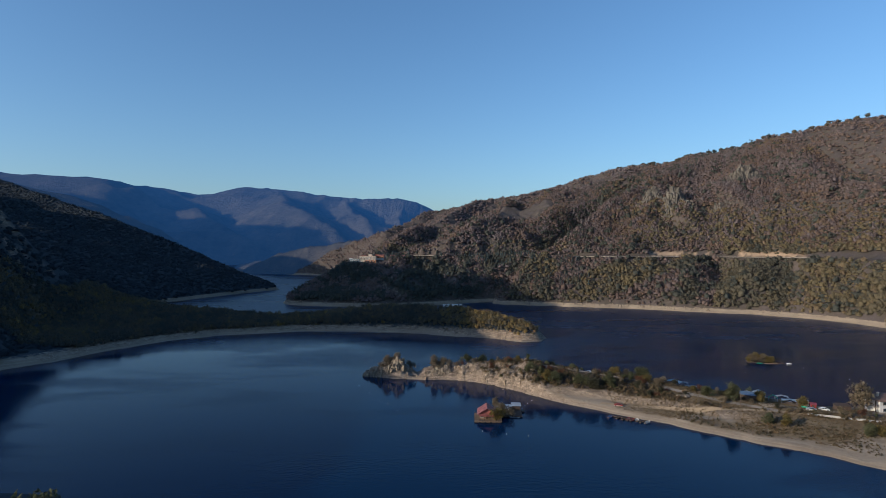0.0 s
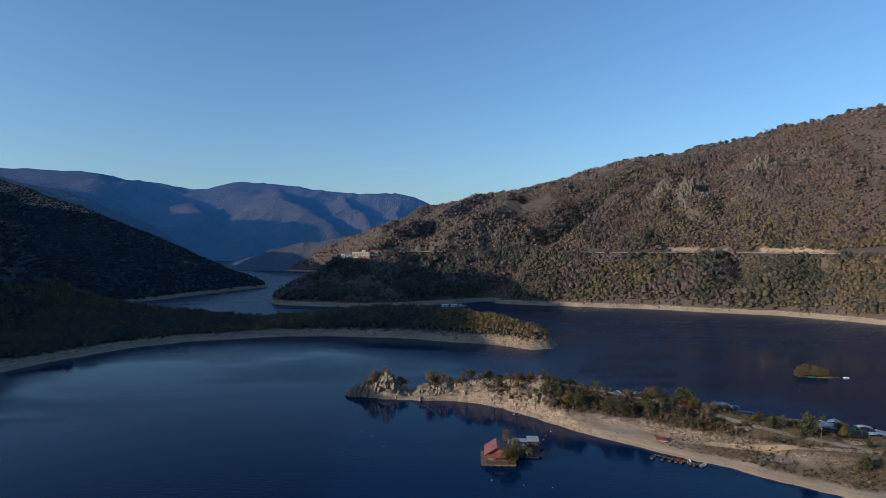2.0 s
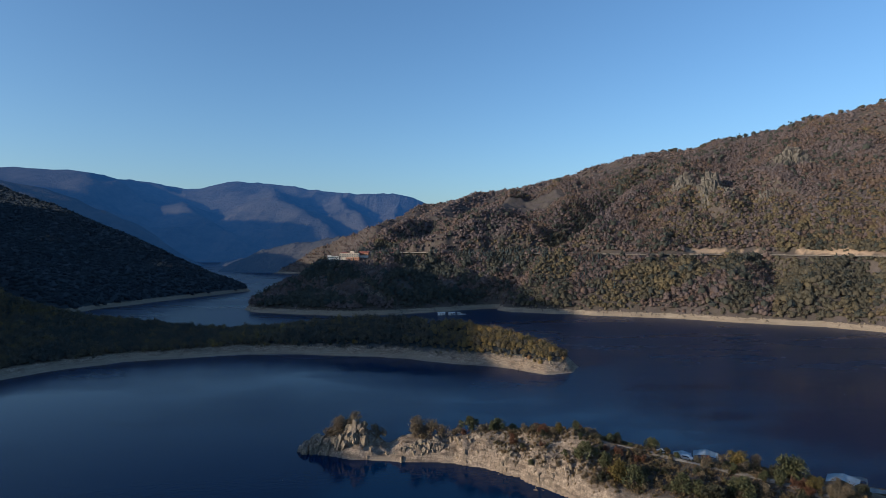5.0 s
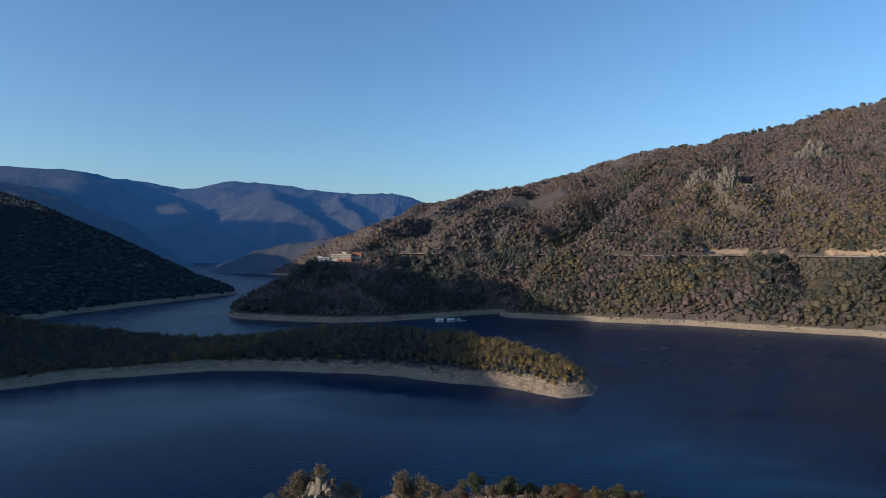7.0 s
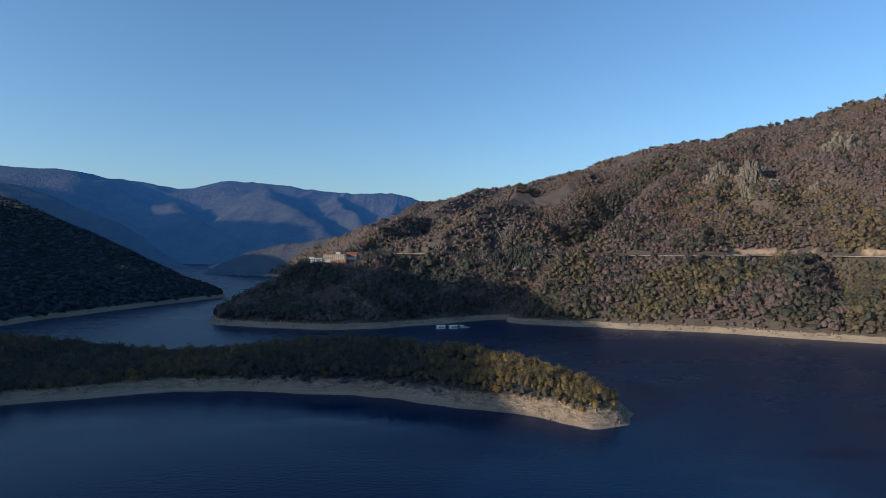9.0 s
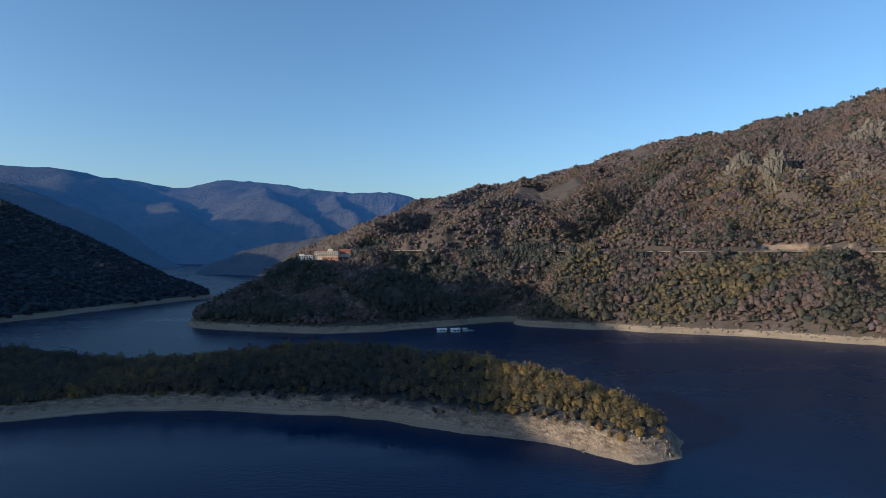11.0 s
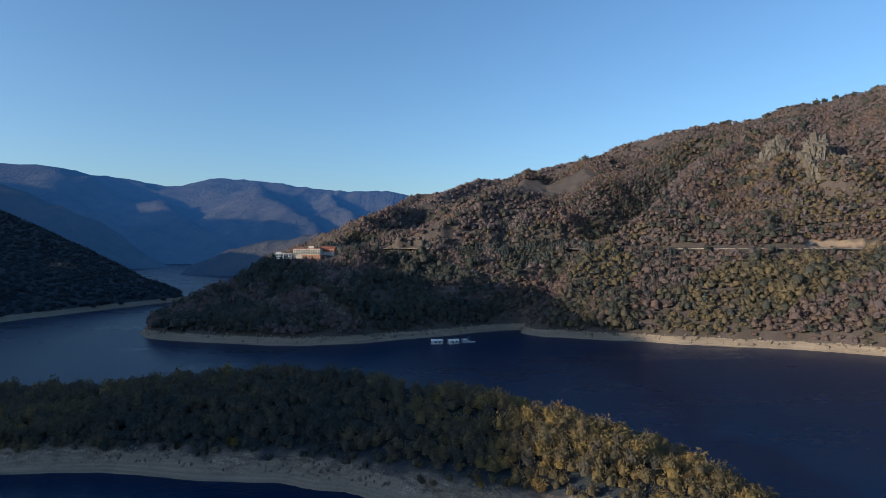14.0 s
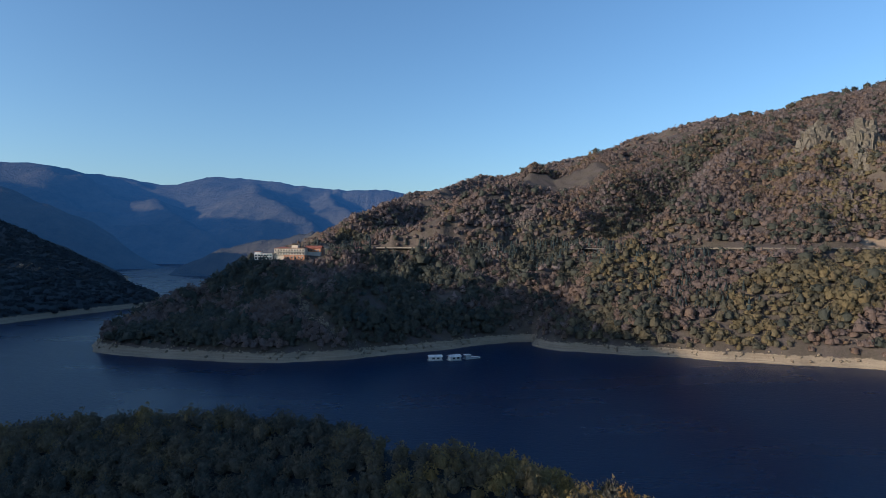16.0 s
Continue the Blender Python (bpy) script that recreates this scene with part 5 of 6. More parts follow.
part("plank", boxes((0, 15, -0.3, 0.3, 0.15, 0.25)), M_WOOD, jetty)
for k in range(4):
    part("float", boxes((1 + 4.2 * k, 2.2 + 4.2 * k, -0.35, 0.35, -0.3, 0.15), bevel=0.08), M_DARKWOOD, jetty)


def car(m, paint, label):
    t = thing("car", m, label, "car")
    side = [(-2.05, 0.45), (-2.1, 0.85), (-1.9, 1.0), (-1.35, 1.05), (-0.7, 1.5), (0.75, 1.52), (1.5, 1.08), (2.05, 0.98), (2.1, 0.45)]
    bm = bmesh.new()
    prism(bm, -0.84, 0.84, side)
    bmesh.ops.recalc_face_normals(bm, faces=bm.faces[:])
    bmesh.ops.bevel(bm, geom=bm.edges[:], offset=0.07, segments=2, affect="EDGES")
    body = part("body", bm, paint, t)
    part("side_window", prism(bmesh.new(), -0.85, 0.85, [(-1.2, 1.08), (-0.66, 1.43), (0.7, 1.44), (1.3, 1.1)]), M_GLASS, t)
    part("sill", boxes((-0.86, 0.86, -1.95, 1.95, 0.38, 0.62), bevel=0.04), M_WHITE, t, "pale lower body panel")
    for y in (-1.3, 1.32):
        for x in (-0.8, 0.8):
            wheel = part("wheel", bmesh.new(), M_BLACK, t)
            wheel.matrix_basis = pose(x, y, 0.33, 0, 90, 0)
            part("tyre", cylinder(bmesh.new(), 0, 0, -0.11, 0.11, 0.33, sides=14), M_BLACK, wheel)
            part("rim", cylinder(bmesh.new(), 0, 0, -0.12, 0.12, 0.19, sides=10), M_GREY, wheel)
    for x in (-0.6, 0.6):
        part("headlight", boxes((x - 0.2, x + 0.2, -2.13, -2.05, 0.72, 0.88), bevel=0.02), M_GLASS, t)
        part("tail_light", boxes((x - 0.2, x + 0.2, 2.03, 2.12, 0.75, 0.92), bevel=0.02), M_REDPAINT, t)
    part("bumper", boxes((-0.85, 0.85, -2.18, -2.02, 0.4, 0.6), bevel=0.04), M_GREY, t)
    return t


car(pose(85, 280.5, float(ground_at(85, 280.5)) + 0.05, 0, 0, 72), M_REDPAINT, "red car parked on the beach track")
car(pose(76, 331, float(ground_at(76, 331)) + 0.05, 0, 0, 60), M_WHITE, "white car parked on top of the peninsula")
car(pose(82, 327, float(ground_at(82, 327)) + 0.05, 0, 0, 50), M_WHITE, "white car parked beside the lane")


# ---- canopies and sheds along the back shore ----
def canopy(m, wide, deep, high, swell, cloth, label):
    """A pitched roof of pale sheeting on posts, with a sag between the rafters."""
    t = thing("canopy", m, label, "canopy", "shelters at the moorings")
    bm = bmesh.new()
    pts = [(wide * (k / 8 - 0.5), high + swell * (1 - abs(k / 4 - 1)) - 0.06 * (k % 2)) for k in range(9)]
    top = [[bm.verts.new((x, y, z + 0.08 * math.sin(3 * y + x))) for x, z in pts] for y in (-deep / 2, -deep / 6, deep / 6, deep / 2)]
    for a, b in zip(top, top[1:]):
        for i in range(8):
            bm.faces.new((a[i], a[i + 1], b[i + 1], b[i]))
    bmesh.ops.solidify(bm, geom=bm.faces[:], thickness=0.06)
    part("tarpaulin", bm, cloth, t)
    for x in (-wide / 2 + 0.15, wide / 2 - 0.15):
        for y in (-deep / 2 + 0.2, deep / 2 - 0.2):
            part("post", cylinder(bmesh.new(), x, y, -1.5, high, 0.07, sides=6), M_GREY, t)
        part("rail", boxes((x - 0.05, x + 0.05, -deep / 2, deep / 2, high - 0.14, high - 0.02)), M_GREY, t)
    part("platform", boxes((-wide / 2 - 0.2, wide / 2 + 0.2, -deep / 2 - 0.2, deep / 2 + 0.2, -0.1, 0.12)), M_WOOD, t)
    part("table", boxes((-1.2, 1.2, -0.5, 0.5, 0.78, 0.84), (-1.0, -0.9, -0.4, 0.4, 0.12, 0.78), (0.9, 1.0, -0.4, 0.4, 0.12, 0.78)), M_WOOD, t)
    return t


def ground_pose(x, y, turn, lift=0.15):
    return pose(x, y, max(float(ground_at(x, y)), 0.3) + lift, 0, 0, turn)


PALE = "pale blue pitched sheet roof on posts by the shore"
canopy(ground_pose(97, 346, -25), 8, 6, 2.3, 0.9, M_CANOPY, PALE)
canopy(ground_pose(90, 349, -20), 6, 5, 2.0, 0.6, M_CANOPY, PALE)
canopy(ground_pose(126, 318, -38), 8.5, 7, 2.6, 1.2, M_CANOPY, "large pale blue pitched roof over a jetty")
canopy(ground_pose(134, 322, -32), 4.0, 3.6, 2.0, 0.4, M_GREY, "small grey sheet roof beside the jetty")
canopy(ground_pose(134, 311, -34), 8, 3.6, 1.2, 0.4, M_GREY, "low grey sheet roof along the bank")
canopy(ground_pose(157, 289, -35), 6.5, 5, 2.6, 1.1, M_CANOPY, "white and blue pitched roof at the moorings")
canopy(ground_pose(151, 288, -30), 4.5, 3.5, 2.3, 0.7, M_WHITE, "small white sheet roof at the moorings")
canopy(ground_pose(170, 291, -25), 6, 3.6, 2.2, 0.6, M_WHITE, "white boat shelter at the moorings")
canopy(ground_pose(165, 276, -30), 6.5, 3.6, 1.9, 0.5, M_CANOPY, "pale blue boat shelter at the moorings")
canopy(ground_pose(175, 282, -30), 5, 3.4, 2.2, 0.6, M_GREY, "grey boat shelter at the moorings")
canopy(ground_pose(160, 281, -30), 4, 3.6, 1.6, 1.5, M_GREEN, "green tent awning at the moorings")


def shed(m, wide, deep, high, wall, roof, label):
    t = thing("shed", m, label, "shed", "shelters at the moorings")
    part("wall", boxes((-wide / 2, wide / 2, -deep / 2, deep / 2, -1.0, high)), wall, t)
    part("roof", prism(bmesh.new(), -wide / 2 - 0.35, wide / 2 + 0.35, [(-deep / 2 - 0.4, high), (deep / 2 + 0.4, high + 0.5), (deep / 2 + 0.4, high + 0.62), (-deep / 2 - 0.4, high + 0.12)]), roof, t)
    door = part("door", boxes((-0.45, 0.45, -deep / 2 - 0.05, -deep / 2 - 0.005, 0, 1.95)), M_DARKWOOD, t)
    part("handle", boxes((0.3, 0.36, -deep / 2 - 0.09, -deep / 2 - 0.05, 0.95, 1.1)), M_GREY, door)
    return t


shed(ground_pose(148, 281, -35), 7, 5, 2.0, M_DARKWOOD, M_SLATE, "dark timber shed with a dull blue roof at the moorings")
shed(ground_pose(186, 270, -10), 6, 3.6, 1.8, M_DARKWOOD, M_DARKWOOD, "low dark timber shed beside the white house")
shed(ground_pose(172.5, 270, -28), 2.2, 2.0, 1.7, M_REDPAINT, M_REDPAINT, "small red kiosk at the moorings")
rowing_boat(pose(176, 297, -0.1, 0, 0, 60), M_WHITE, "white boat afloat at the moorings", 5.5)
rowing_boat(pose(181, 293, -0.1, 0, 0, 40), M_REDPAINT, "red boat afloat at the moorings", 5)
rowing_boat(pose(166, 313, -0.1, 0, 0, 60), M_WHITE, "white boat afloat at the moorings", 5)
rowing_boat(pose(183, 299, -0.1, 0, 0, 20), M_WHITE, "white boat afloat at the moorings", 4.6)
rowing_boat(pose(171, 302, -0.1, 0, 0, 75), M_GREY, "grey boat afloat at the moorings", 4.8)
rowing_boat(ground_pose(168, 268, 30, 0.1), M_GREEN, "green boat laid up on the bank", 4.5)
car(pose(173, 263, float(ground_at(173, 263)) + 0.05, 0, 0, 65), M_WHITE, "white car parked in the yard by the moorings")
car(pose(166, 261, float(ground_at(166, 261)) + 0.05, 0, 0, 60), M_GREY, "grey car parked in the yard by the moorings")
wall = thing("stone_wall", ground_pose(172, 247, -28), "low grey wall along the lane", "wall")
part("wall", boxes((-14, 14, -0.25, 0.25, -0.6, 0.7), bevel=0.05), M_CONCRETE, wall)
post = thing("pole", ground_pose(136, 265, 0), "bare wooden pole beside a tree", "pole")
part("shaft", cylinder(bmesh.new(), 0, 0, -0.5, 6.5, 0.13, 0.09), M_WOOD, post)
part("crossarm", boxes((-0.6, 0.6, -0.06, 0.06, 6.0, 6.12)), M_WOOD, post)
mound = rock_mass("stone_heap", [(116, 281, 7.4, 3.0), (118, 280, 7.3, 2.6), (114.5, 282, 7.3, 2.4)], "low grey heap of rubble beside the lane", 81, "stone heap", tall=0.5)


# ---- buildings ----
def window(parent, x, y, z, wide, high, facing=-1, frame_material=None):
    w = part("window", boxes((x - wide / 2, x + wide / 2, y + facing * 0.02 - 0.03, y + facing * 0.02 + 0.03, z, z + high)), M_GLASS, parent)
    fr = frame_material or M_WHITE
    part("frame", boxes((x - wide / 2 - 0.1, x - wide / 2, y - 0.07, y + 0.07, z - 0.1, z + high + 0.1), (x + wide / 2, x + wide / 2 + 0.1, y - 0.07, y + 0.07, z - 0.1, z + high + 0.1),
                        (x - wide / 2, x + wide / 2, y - 0.07, y + 0.07, z + high, z + high + 0.1), (x - 0.03, x + 0.03, y - 0.065, y + 0.065, z, z + high)), fr, w)
    part("sill", boxes((x - wide / 2 - 0.15, x + wide / 2 + 0.15, y + facing * 0.15 - 0.12, y + facing * 0.15 + 0.12, z - 0.18, z - 0.1)), M_CONCRETE, w)
    return w


house = thing("house", pose(207, 271, float(ground_at(203, 268)) - 0.3, 0, 0, 3), "white two-storey house with a brown tiled hip roof", "house")
part("wall", boxes((-7, 7, -5, 5, -2, 5.9)), M_WHITE, house)
part("roof", hip(-7, 7, -5, 5, 5.9, 2.6, 0.9), M_BROWNROOF, house, "brown tiled hip roof")
part("chimney", boxes((-5.2, -4.5, -1.6, -0.9, 6.4, 8.9), (-5.3, -4.4, -1.7, -0.8, 8.9, 9.05)), M_PLASTER, house)
for x in (-4.6, -1.2, 2.2, 5.4):
    for z in (1.0, 3.9):
        window(house, x, -5, z, 1.3, 1.3, -1, M_DARKWOOD)
balcony = part("balcony", boxes((-8.6, -7, -4.6, 3.0, 2.75, 2.95)), M_CONCRETE, house)
part("railing", boxes((-8.6, -8.52, -4.6, 3.0, 3.85, 3.95), (-8.6, -7, -4.6, -4.52, 3.85, 3.95), *[(-8.59, -8.53, -4.5 + 0.5 * k, -4.44 + 0.5 * k, 2.95, 3.85) for k in range(15)]), M_DARKWOOD, balcony)
for y in (-4.4, 2.8):
    part("pillar", boxes((-8.6, -8.3, y - 0.15, y + 0.15, -1.5, 2.75), (-8.6, -8.3, y - 0.15, y + 0.15, 2.95, 5.75)), M_DARKWOOD, house)
part("door", boxes((-0.5 + 3.8, 0.5 + 3.8, -5.06, -5.005, 0, 2.05)), M_DARKWOOD, house)
garden = thing("garden_wall", pose(203, 262.5, float(ground_at(203, 262.5)) - 0.4, 0, 0, 4), "low pale garden wall in front of the house", "wall")
part("wall", boxes((-10, 10, -0.2, 0.2, -0.5, 0.75), bevel=0.04), M_PARAPET, garden)

# the hotel on its spur
hz = 57.5
hotel = thing("hotel", pose(-123, 944, hz, 0, 0, -4) @ Matrix.Diagonal((0.78, 0.9, 0.9, 1)), "long cream hotel over an orange plinth with terracotta roofs", "hotel")
part("wall", boxes((-17, 17, 0, 12, 4, 10.6)), M_PLASTER, hotel)
part("plinth", boxes((-6, 17.4, -1.2, 12, -8, 4)), M_ORANGE, hotel, "orange plastered plinth storey")
part("plinth", boxes((-17, -6, -0.4, 12, -8, 4)), M_PLASTER, hotel)
part("roof", hip(-17, -1, 0, 12, 10.6, 1.6, 0.7), M_ROOF, hotel)
part("roof", boxes((-1, 17.6, -0.6, 12.6, 10.6, 11.0)), M_ROOF, hotel)
part("stair_tower", boxes((1, 8, 4, 11, 11.0, 13.6)), M_PLASTER, hotel)
for k in range(11):
    x = -15.5 + 3.1 * k
    for z in (4.6, 7.7):
        window(hotel, x, 0, z, 1.7, 1.7)
for z in (4.1, 7.2):
    b = part("balcony", boxes((-16.8, 16.8, -1.3, -0.01, z - 0.15, z)), M_CONCRETE, hotel)
    part("railing", boxes((-16.8, 16.8, -1.3, -1.22, z + 0.85, z + 0.95), *[(-16.8 + 1.4 * k, -16.72 + 1.4 * k, -1.3, -1.22, z, z + 0.85) for k in range(25)]), M_WHITE, b)
for k in range(6):
    window(hotel, -4 + 3.8 * k, -1.2, 0.8, 1.5, 1.8)
annex = thing("hotel_annex", pose(-145, 942, hz + 0.6, 0, 0, 4) @ Matrix.Diagonal((0.84, 0.9, 0.8, 1)), "white three-storey hotel annex with teal window bands", "building")
part("wall", boxes((-9, 9, 0, 10, -9, 5.5)), M_WHITE, annex)
part("wall", boxes((-9, -3, 1, 9, 5.5, 7.4)), M_WHITE, annex)
part("roof", boxes((-9.4, -2.6, 0.6, 9.4, 7.4, 7.7)), M_ROOF, annex)
part("roof", boxes((-3.0, 9.4, -0.4, 10.4, 5.5, 5.8)), M_CONCRETE, annex)
for k in range(6):
    for z in (-3.4, -0.3, 2.7):
        window(annex, -7.4 + 2.95 * k, 0, z, 2.0, 1.6, -1, M_TEAL)
lodge = thing("lodge", pose(-104.5, 954, 63.2, 0, 0, -6) @ Matrix.Diagonal((0.85, 0.9, 0.85, 1)), "red-roofed lodge above the hotel terrace", "building")
part("wall", boxes((-8, 8, 0, 9, -6, 4.6)), M_ORANGE, lodge)
part("roof", gable(-8, 8, 0, 9, 4.6, 2.4, 0.8, 0.3), M_ROOF, lodge)
part("roof", gable(-9, -2, -3, 0.5, 3.0, 1.0, 0.5, 0.3), M_ROOF, lodge)
part("terrace", boxes((-9, 9, -4, -0.01, -6, 0.6)), M_CONCRETE, lodge)
for k in range(4):
    window(lodge, -5.5 + 3.6 * k, 0, 1.4, 1.6, 1.6)
arcade = thing("roadside_building", pose(-74, 968, 64.4, 0, 0, -8), "long low red-roofed roadside building", "building")
part("wall", boxes((-14, 14, 0, 6, -5, 2.6)), M_DARKWOOD, arcade)
part("roof", gable(-14, 14, 0, 6, 2.6, 1.0, 0.5, 0.25), M_RED, arcade)
for k in range(8):
    window(arcade, -12 + 3.4 * k, 0, 0.8, 1.6, 1.2)
terrace = thing("terrace_wall", pose(-116, 938, hz - 3.4, 0, 0, -14), "pale terrace wall on the slope below the hotel", "wall")
part("wall", boxes((-6, 22, -0.4, 0.4, -5, 1.2)), M_CONCRETE, terrace)


# ---- on the water ----
raft = thing("floating_house", pose(14.2, 262.0, 0, 0, 0, -3), "wooden floating house with a faded red gable roof", "houseboat")
part("deck", boxes((0, 12.5, 0, 14, 0.35, 0.6), bevel=0.04), M_WOOD, raft)
for k in range(5):
    part("pontoon", boxes((0.3 + 2.5 * k, 2.2 + 2.5 * k, 0.2, 13.8, -0.5, 0.35), bevel=0.12), M_DARKWOOD, raft)
part("deck", boxes((11.0, 22.5, 9, 24, 0.3, 0.52), bevel=0.04), M_DARKWOOD, raft)
part("crate", boxes((17.5, 18.6, 12.2, 13.2, 0.52, 1.3), bevel=0.03), M_WOOD, raft)
part("bench", boxes((13, 16, 17.2, 17.8, 0.9, 0.97), (13.1, 13.25, 17.2, 17.8, 0.52, 0.9), (15.75, 15.9, 17.2, 17.8, 0.52, 0.9)), M_WOOD, raft)
part("awning", boxes((12.5, 18.0, 18.6, 22.6, 2.5, 2.6)), M_GREY, raft)
for x, y in ((12.7, 18.8), (17.8, 18.8), (12.7, 22.4), (17.8, 22.4)):
    part("awning_post", boxes((x - 0.06, x + 0.06, y - 0.06, y + 0.06, 0.52, 2.5)), M_WOOD, raft)
for k in range(4):
    part("pontoon", boxes((11.4 + 2.8 * k, 13.4 + 2.8 * k, 9.2, 23.8, -0.5, 0.3), bevel=0.12), M_DARKWOOD, raft)
part("wall", boxes((2.2, 9.4, 4.2, 12.6, 0.6, 3.0)), M_WOOD, raft)
roof = part("roof", gable(0, 9.4, 0, 8.0, 0, 2.5, 0.55, 0.14), M_RED, raft)
roof.matrix_basis = pose(9.8, 3.7, 3.0, 0, 0, 90)
part("gable_wall", prism(bmesh.new(), 0, 0.12, [(0.3, 0), (7.7, 0), (4.0, 2.3)]), M_RED, raft, "faded red boarded gable").matrix_basis = pose(9.8, 4.0, 3.0, 0, 0, 90)
part("lean_to_roof", prism(bmesh.new(), 2.0, 9.6, [(1.6, 2.45), (4.2, 3.0), (4.2, 3.12), (1.6, 2.57)]), M_RED, raft)
for x in (2.2, 4.6, 7.0, 9.4):
    part("post", boxes((x - 0.07, x + 0.07, 1.7, 1.84, 0.6, 2.45)), M_DARKWOOD, raft)
part("railing", boxes((0, 12.5, 0, 0.07, 1.4, 1.5), (0, 0.07, 0, 14, 1.4, 1.5), *[(1.2 * k, 1.2 * k + 0.08, 0, 0.08, 0.6, 1.4) for k in range(11)], *[(0, 0.08, 1.2 * k, 1.2 * k + 0.08, 0.6, 1.4) for k in range(12)]), M_DARKWOOD, raft)
part("door", boxes((5.2, 6.1, 4.14, 4.195, 0.6, 2.55)), M_DARKWOOD, raft)
window(raft, 3.5, 4.2, 1.4, 1.1, 0.9, -1, M_DARKWOOD)
window(raft, 8.0, 4.2, 1.4, 1.1, 0.9, -1, M_DARKWOOD)
part("side_roof", gable(12.0, 16.4, 11.5, 15.5, 2.6, 0.8, 0.3, 0.12), M_WHITE, raft, "pale sheet roof")
part("side_wall", boxes((12.3, 16.1, 11.8, 15.2, 0.52, 2.6)), M_WOOD, raft)
part("shed_wall", boxes((18.4, 22.2, 19.6, 23.6, 0.52, 2.6)), M_DARKWOOD, raft)
part("shed_roof", prism(bmesh.new(), 18.0, 22.6, [(19.1, 2.6), (24.0, 3.1), (24.0, 3.2), (19.1, 2.7)]), M_GREY, raft, "grey sheet roof")
part("railing", boxes((11.2, 18, 23.8, 23.9, 1.3, 1.4), *[(11.2 + 1.1 * k, 11.28 + 1.1 * k, 23.8, 23.9, 0.52, 1.3) for k in range(7)]), M_WHITE, raft)
set_tree("yellow", 24.3, 262.5, 6.6, 1, 0.3, "yellow-green willow growing on the raft")
set_tree("brown", 29.0, 270.5, 6.0, 2, 0.3, "thin brown tree growing on the raft")
set_tree("brown", 25.5, 286.0, 5.0, 3, 0.2, "round pale leafless tree growing on the raft")
part("planter", boxes((5.5, 11.0, 14.0, 20.5, -0.4, 0.4), bevel=0.05), M_DARKWOOD, raft)
rowing_boat(pose(33.5, 270.0, -0.1, 0, 0, 80), M_GREY, "grey rowing boat moored to the floating house", 5)
rowing_boat(pose(34.5, 275.0, -0.1, 0, 0, 75), M_DARKWOOD, "dark wooden rowing boat moored to the floating house", 5)
rowing_boat(pose(36.8, 279.0, -0.1, 0, 0, 80), M_DARKWOOD, "dark wooden rowing boat moored to the floating house", 4.6)

isle = thing("floating_garden", pose(222, 401, 0, 0, 0, -12), "floating raft garden thick with yellow shrubs", "raft")
part("deck", boxes((-11, 8, -3.6, 3.6, 0.05, 0.4), bevel=0.1), M_DARKWOOD, isle)
part("edge_board", boxes((-5.5, -2, -3.72, -3.6, 0.05, 0.5)), M_GREEN, isle, "green painted edge board")
part("edge_board", boxes((-1, 7.5, -3.72, -3.6, 0.05, 0.42)), M_WOOD, isle)
for k in range(4):
    part("pontoon", boxes((-10.6 + 4.6 * k, -7.0 + 4.6 * k, -3.4, 3.4, -0.4, 0.05), bevel=0.1), M_DARKWOOD, isle)
part("bench", boxes((5, 7.4, -2.4, -1.6, 0.4, 1.0), (5, 5.4, 1, 2.6, 0.4, 1.6)), M_DARKWOOD, isle)
part("mooring_frame", boxes((7.6, 12, -1.8, -1.5, 0.1, 0.4), (7.6, 12, 1.5, 1.8, 0.1, 0.4), (11.7, 12, -1.5, 1.5, 0.1, 0.4)), M_DARKWOOD, isle)
for k, (x, y, high) in enumerate(((-9.5, -1, 3.8), (-8, 1, 5.2), (-5.5, -1.6, 5.4), (-3.5, 1.4, 6.0), (-1, -1.4, 5.6), (1.5, 1, 5.4), (4, -1.4, 4.2), (-8.3, -2.2, 4.2), (-2.5, -2.4, 4.6), (1.8, -2.2, 4.4), (-6, 2.3, 5.0), (4.5, 2.0, 4.4), (0, 2.6, 5.0))):
    q = isle.matrix_basis @ Vector((x, y, 0.5))
    set_tree(("yellow", "brown", "brown")[k % 3], q.x, q.y, high, 20 + k, 0.1, "shrub growing on the floating garden")
rowing_boat(pose(236.5, 396, -0.1, 0, 0, 80), M_WHITE, "white boat moored to the floating garden", 3.2)


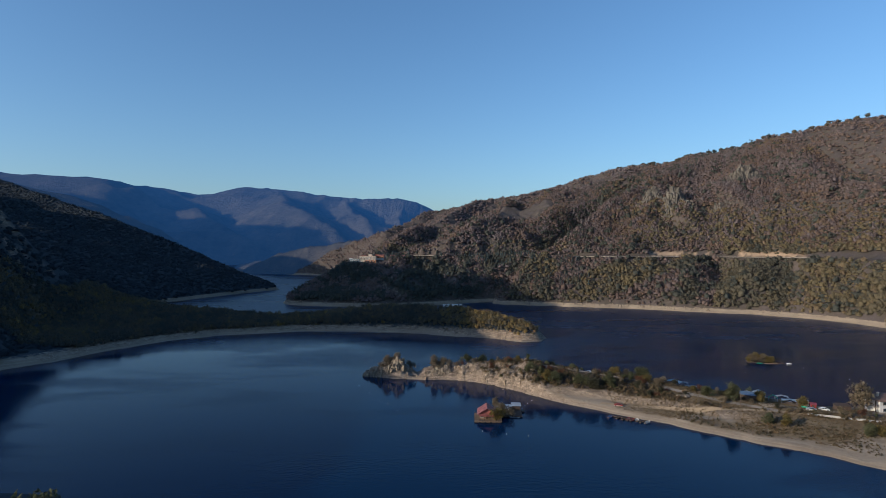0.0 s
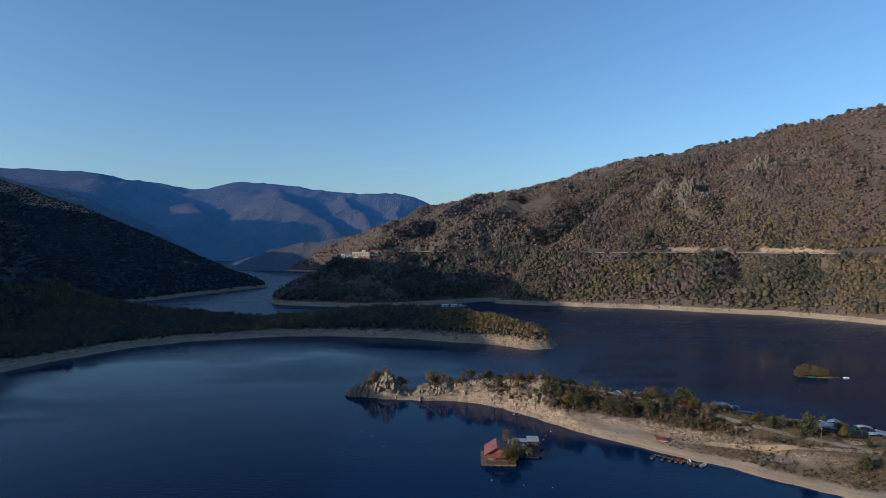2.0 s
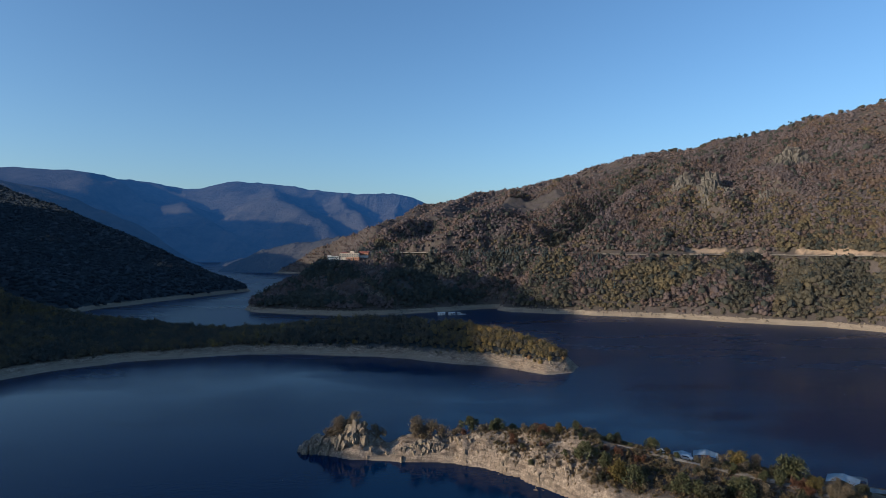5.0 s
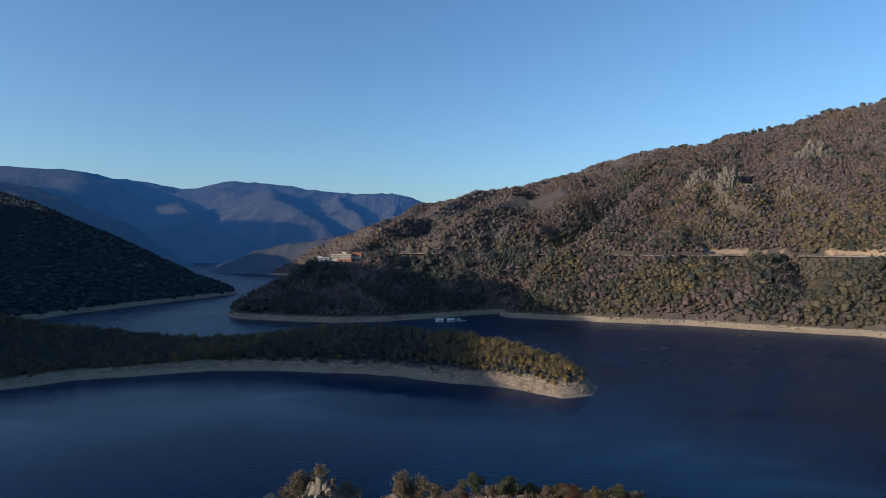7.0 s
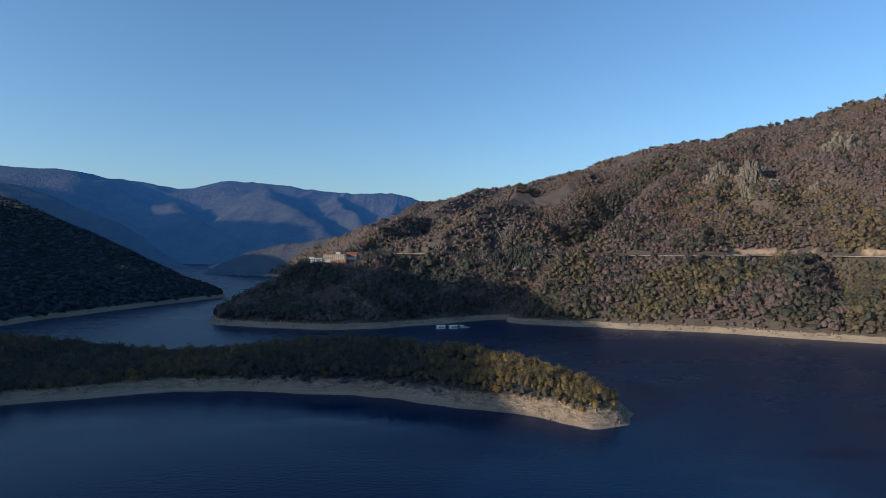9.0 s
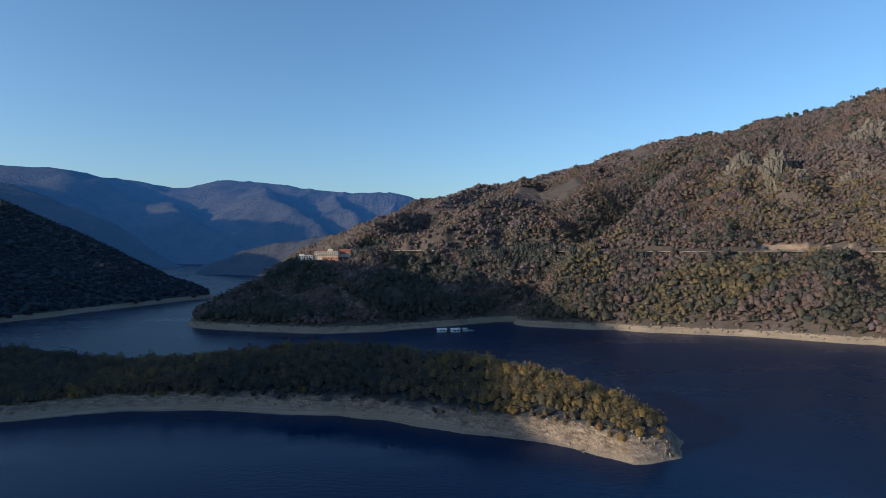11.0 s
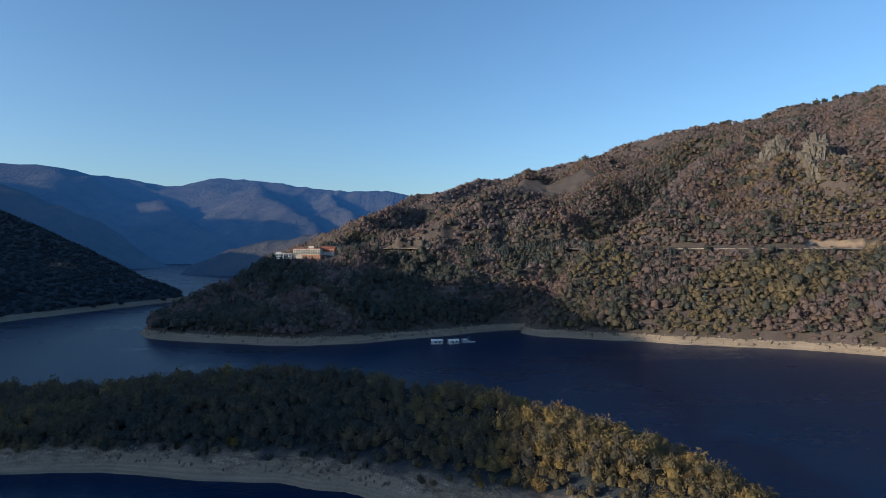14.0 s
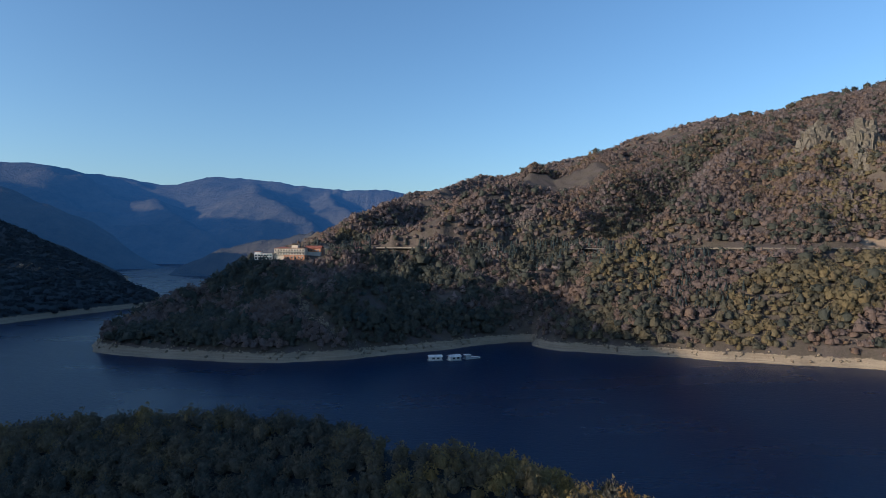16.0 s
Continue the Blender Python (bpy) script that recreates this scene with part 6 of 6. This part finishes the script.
def float_shelter(m, wide, deep, label):
    t = thing("floating_shelter", m, label, "houseboat", "shelters on the far water")
    part("deck", boxes((-wide / 2, wide / 2, -deep / 2, deep / 2, 0.1, 0.5), bevel=0.05), M_GREY, t)
    part("wall", boxes((-wide / 2 + 0.8, wide / 2 - 0.8, -deep / 2 + 0.6, deep / 2 - 0.6, 0.5, 2.5)), M_WHITE, t)
    part("roof", gable(-wide / 2 + 0.4, wide / 2 - 0.4, -deep / 2 + 0.2, deep / 2 - 0.2, 2.5, 0.9, 0.2, 0.12), M_WHITE, t, "white sheet roof")
    window(t, -1.2, -deep / 2 + 0.6, 1.2, 1.4, 0.9, -1, M_GREY)
    window(t, 1.6, -deep / 2 + 0.6, 1.2, 1.4, 0.9, -1, M_GREY)
    part("railing", boxes((-wide / 2, wide / 2, -deep / 2, -deep / 2 + 0.06, 1.3, 1.38), *[(-wide / 2 + 1.2 * k, -wide / 2 + 1.2 * k + 0.06, -deep / 2, -deep / 2 + 0.06, 0.5, 1.3) for k in range(int(wide / 1.2))]), M_GREY, t)
    return t


float_shelter(pose(4.5, 786, 0, 0, 0, 10), 9, 5, "white-roofed floating shelter on the shaded bay")
float_shelter(pose(16, 787, 0, 0, 0, 22), 8, 6, "white-roofed floating shelter on the shaded bay")
dock = thing("floating_dock", pose(26.5, 792, 0, 0, 0, 25), "grey floating dock with a small cabin", "dock")
part("deck", boxes((-5, 5, -2, 2, 0.1, 0.5), bevel=0.05), M_GREY, dock)
part("cabin", boxes((-4.5, -1, -1.4, 1.4, 0.5, 2.7)), M_GREY, dock)
part("cabin_roof", boxes((-4.8, -0.7, -1.7, 1.7, 2.7, 2.85)), M_WHITE, dock)
part("mast", cylinder(bmesh.new(), 0.5, 0, 0.5, 4.5, 0.06), M_GREY, dock)
rowing_boat(pose(29.5, 795.5, 0, 0, 0, 70), M_WHITE, "white boat moored to the floating dock", 6)


def buoy(x, y, paint, label):
    t = thing("buoy", pose(x, y, 0), label, "buoy", "mooring buoys")
    bm = bmesh.new()
    bmesh.ops.create_icosphere(bm, subdivisions=2, radius=0.2, matrix=Matrix.Diagonal((1, 1, 0.85, 1)))
    part("float", bm, paint, t)
    part("ring", cylinder(bmesh.new(), 0, 0, 0.2, 0.36, 0.06, sides=6), M_GREY, t)
    return t


for x, y in ((-48, 332), (-40, 316), (-33, 300), (-28, 294), (-22, 282), (46, 300), (43, 295), (41, 290), (39, 286), (214, 443), (238, 382), (245, 349), (192, 368), (17, 250), (27, 246), (36, 244), (78, 846), (60, 838), (-3, 776), (36, 785)):
    buoy(x, y, M_WHITE, "small white mooring buoy on the water")
buoy(212, 394, M_REDPAINT, "small red buoy beside the floating garden")
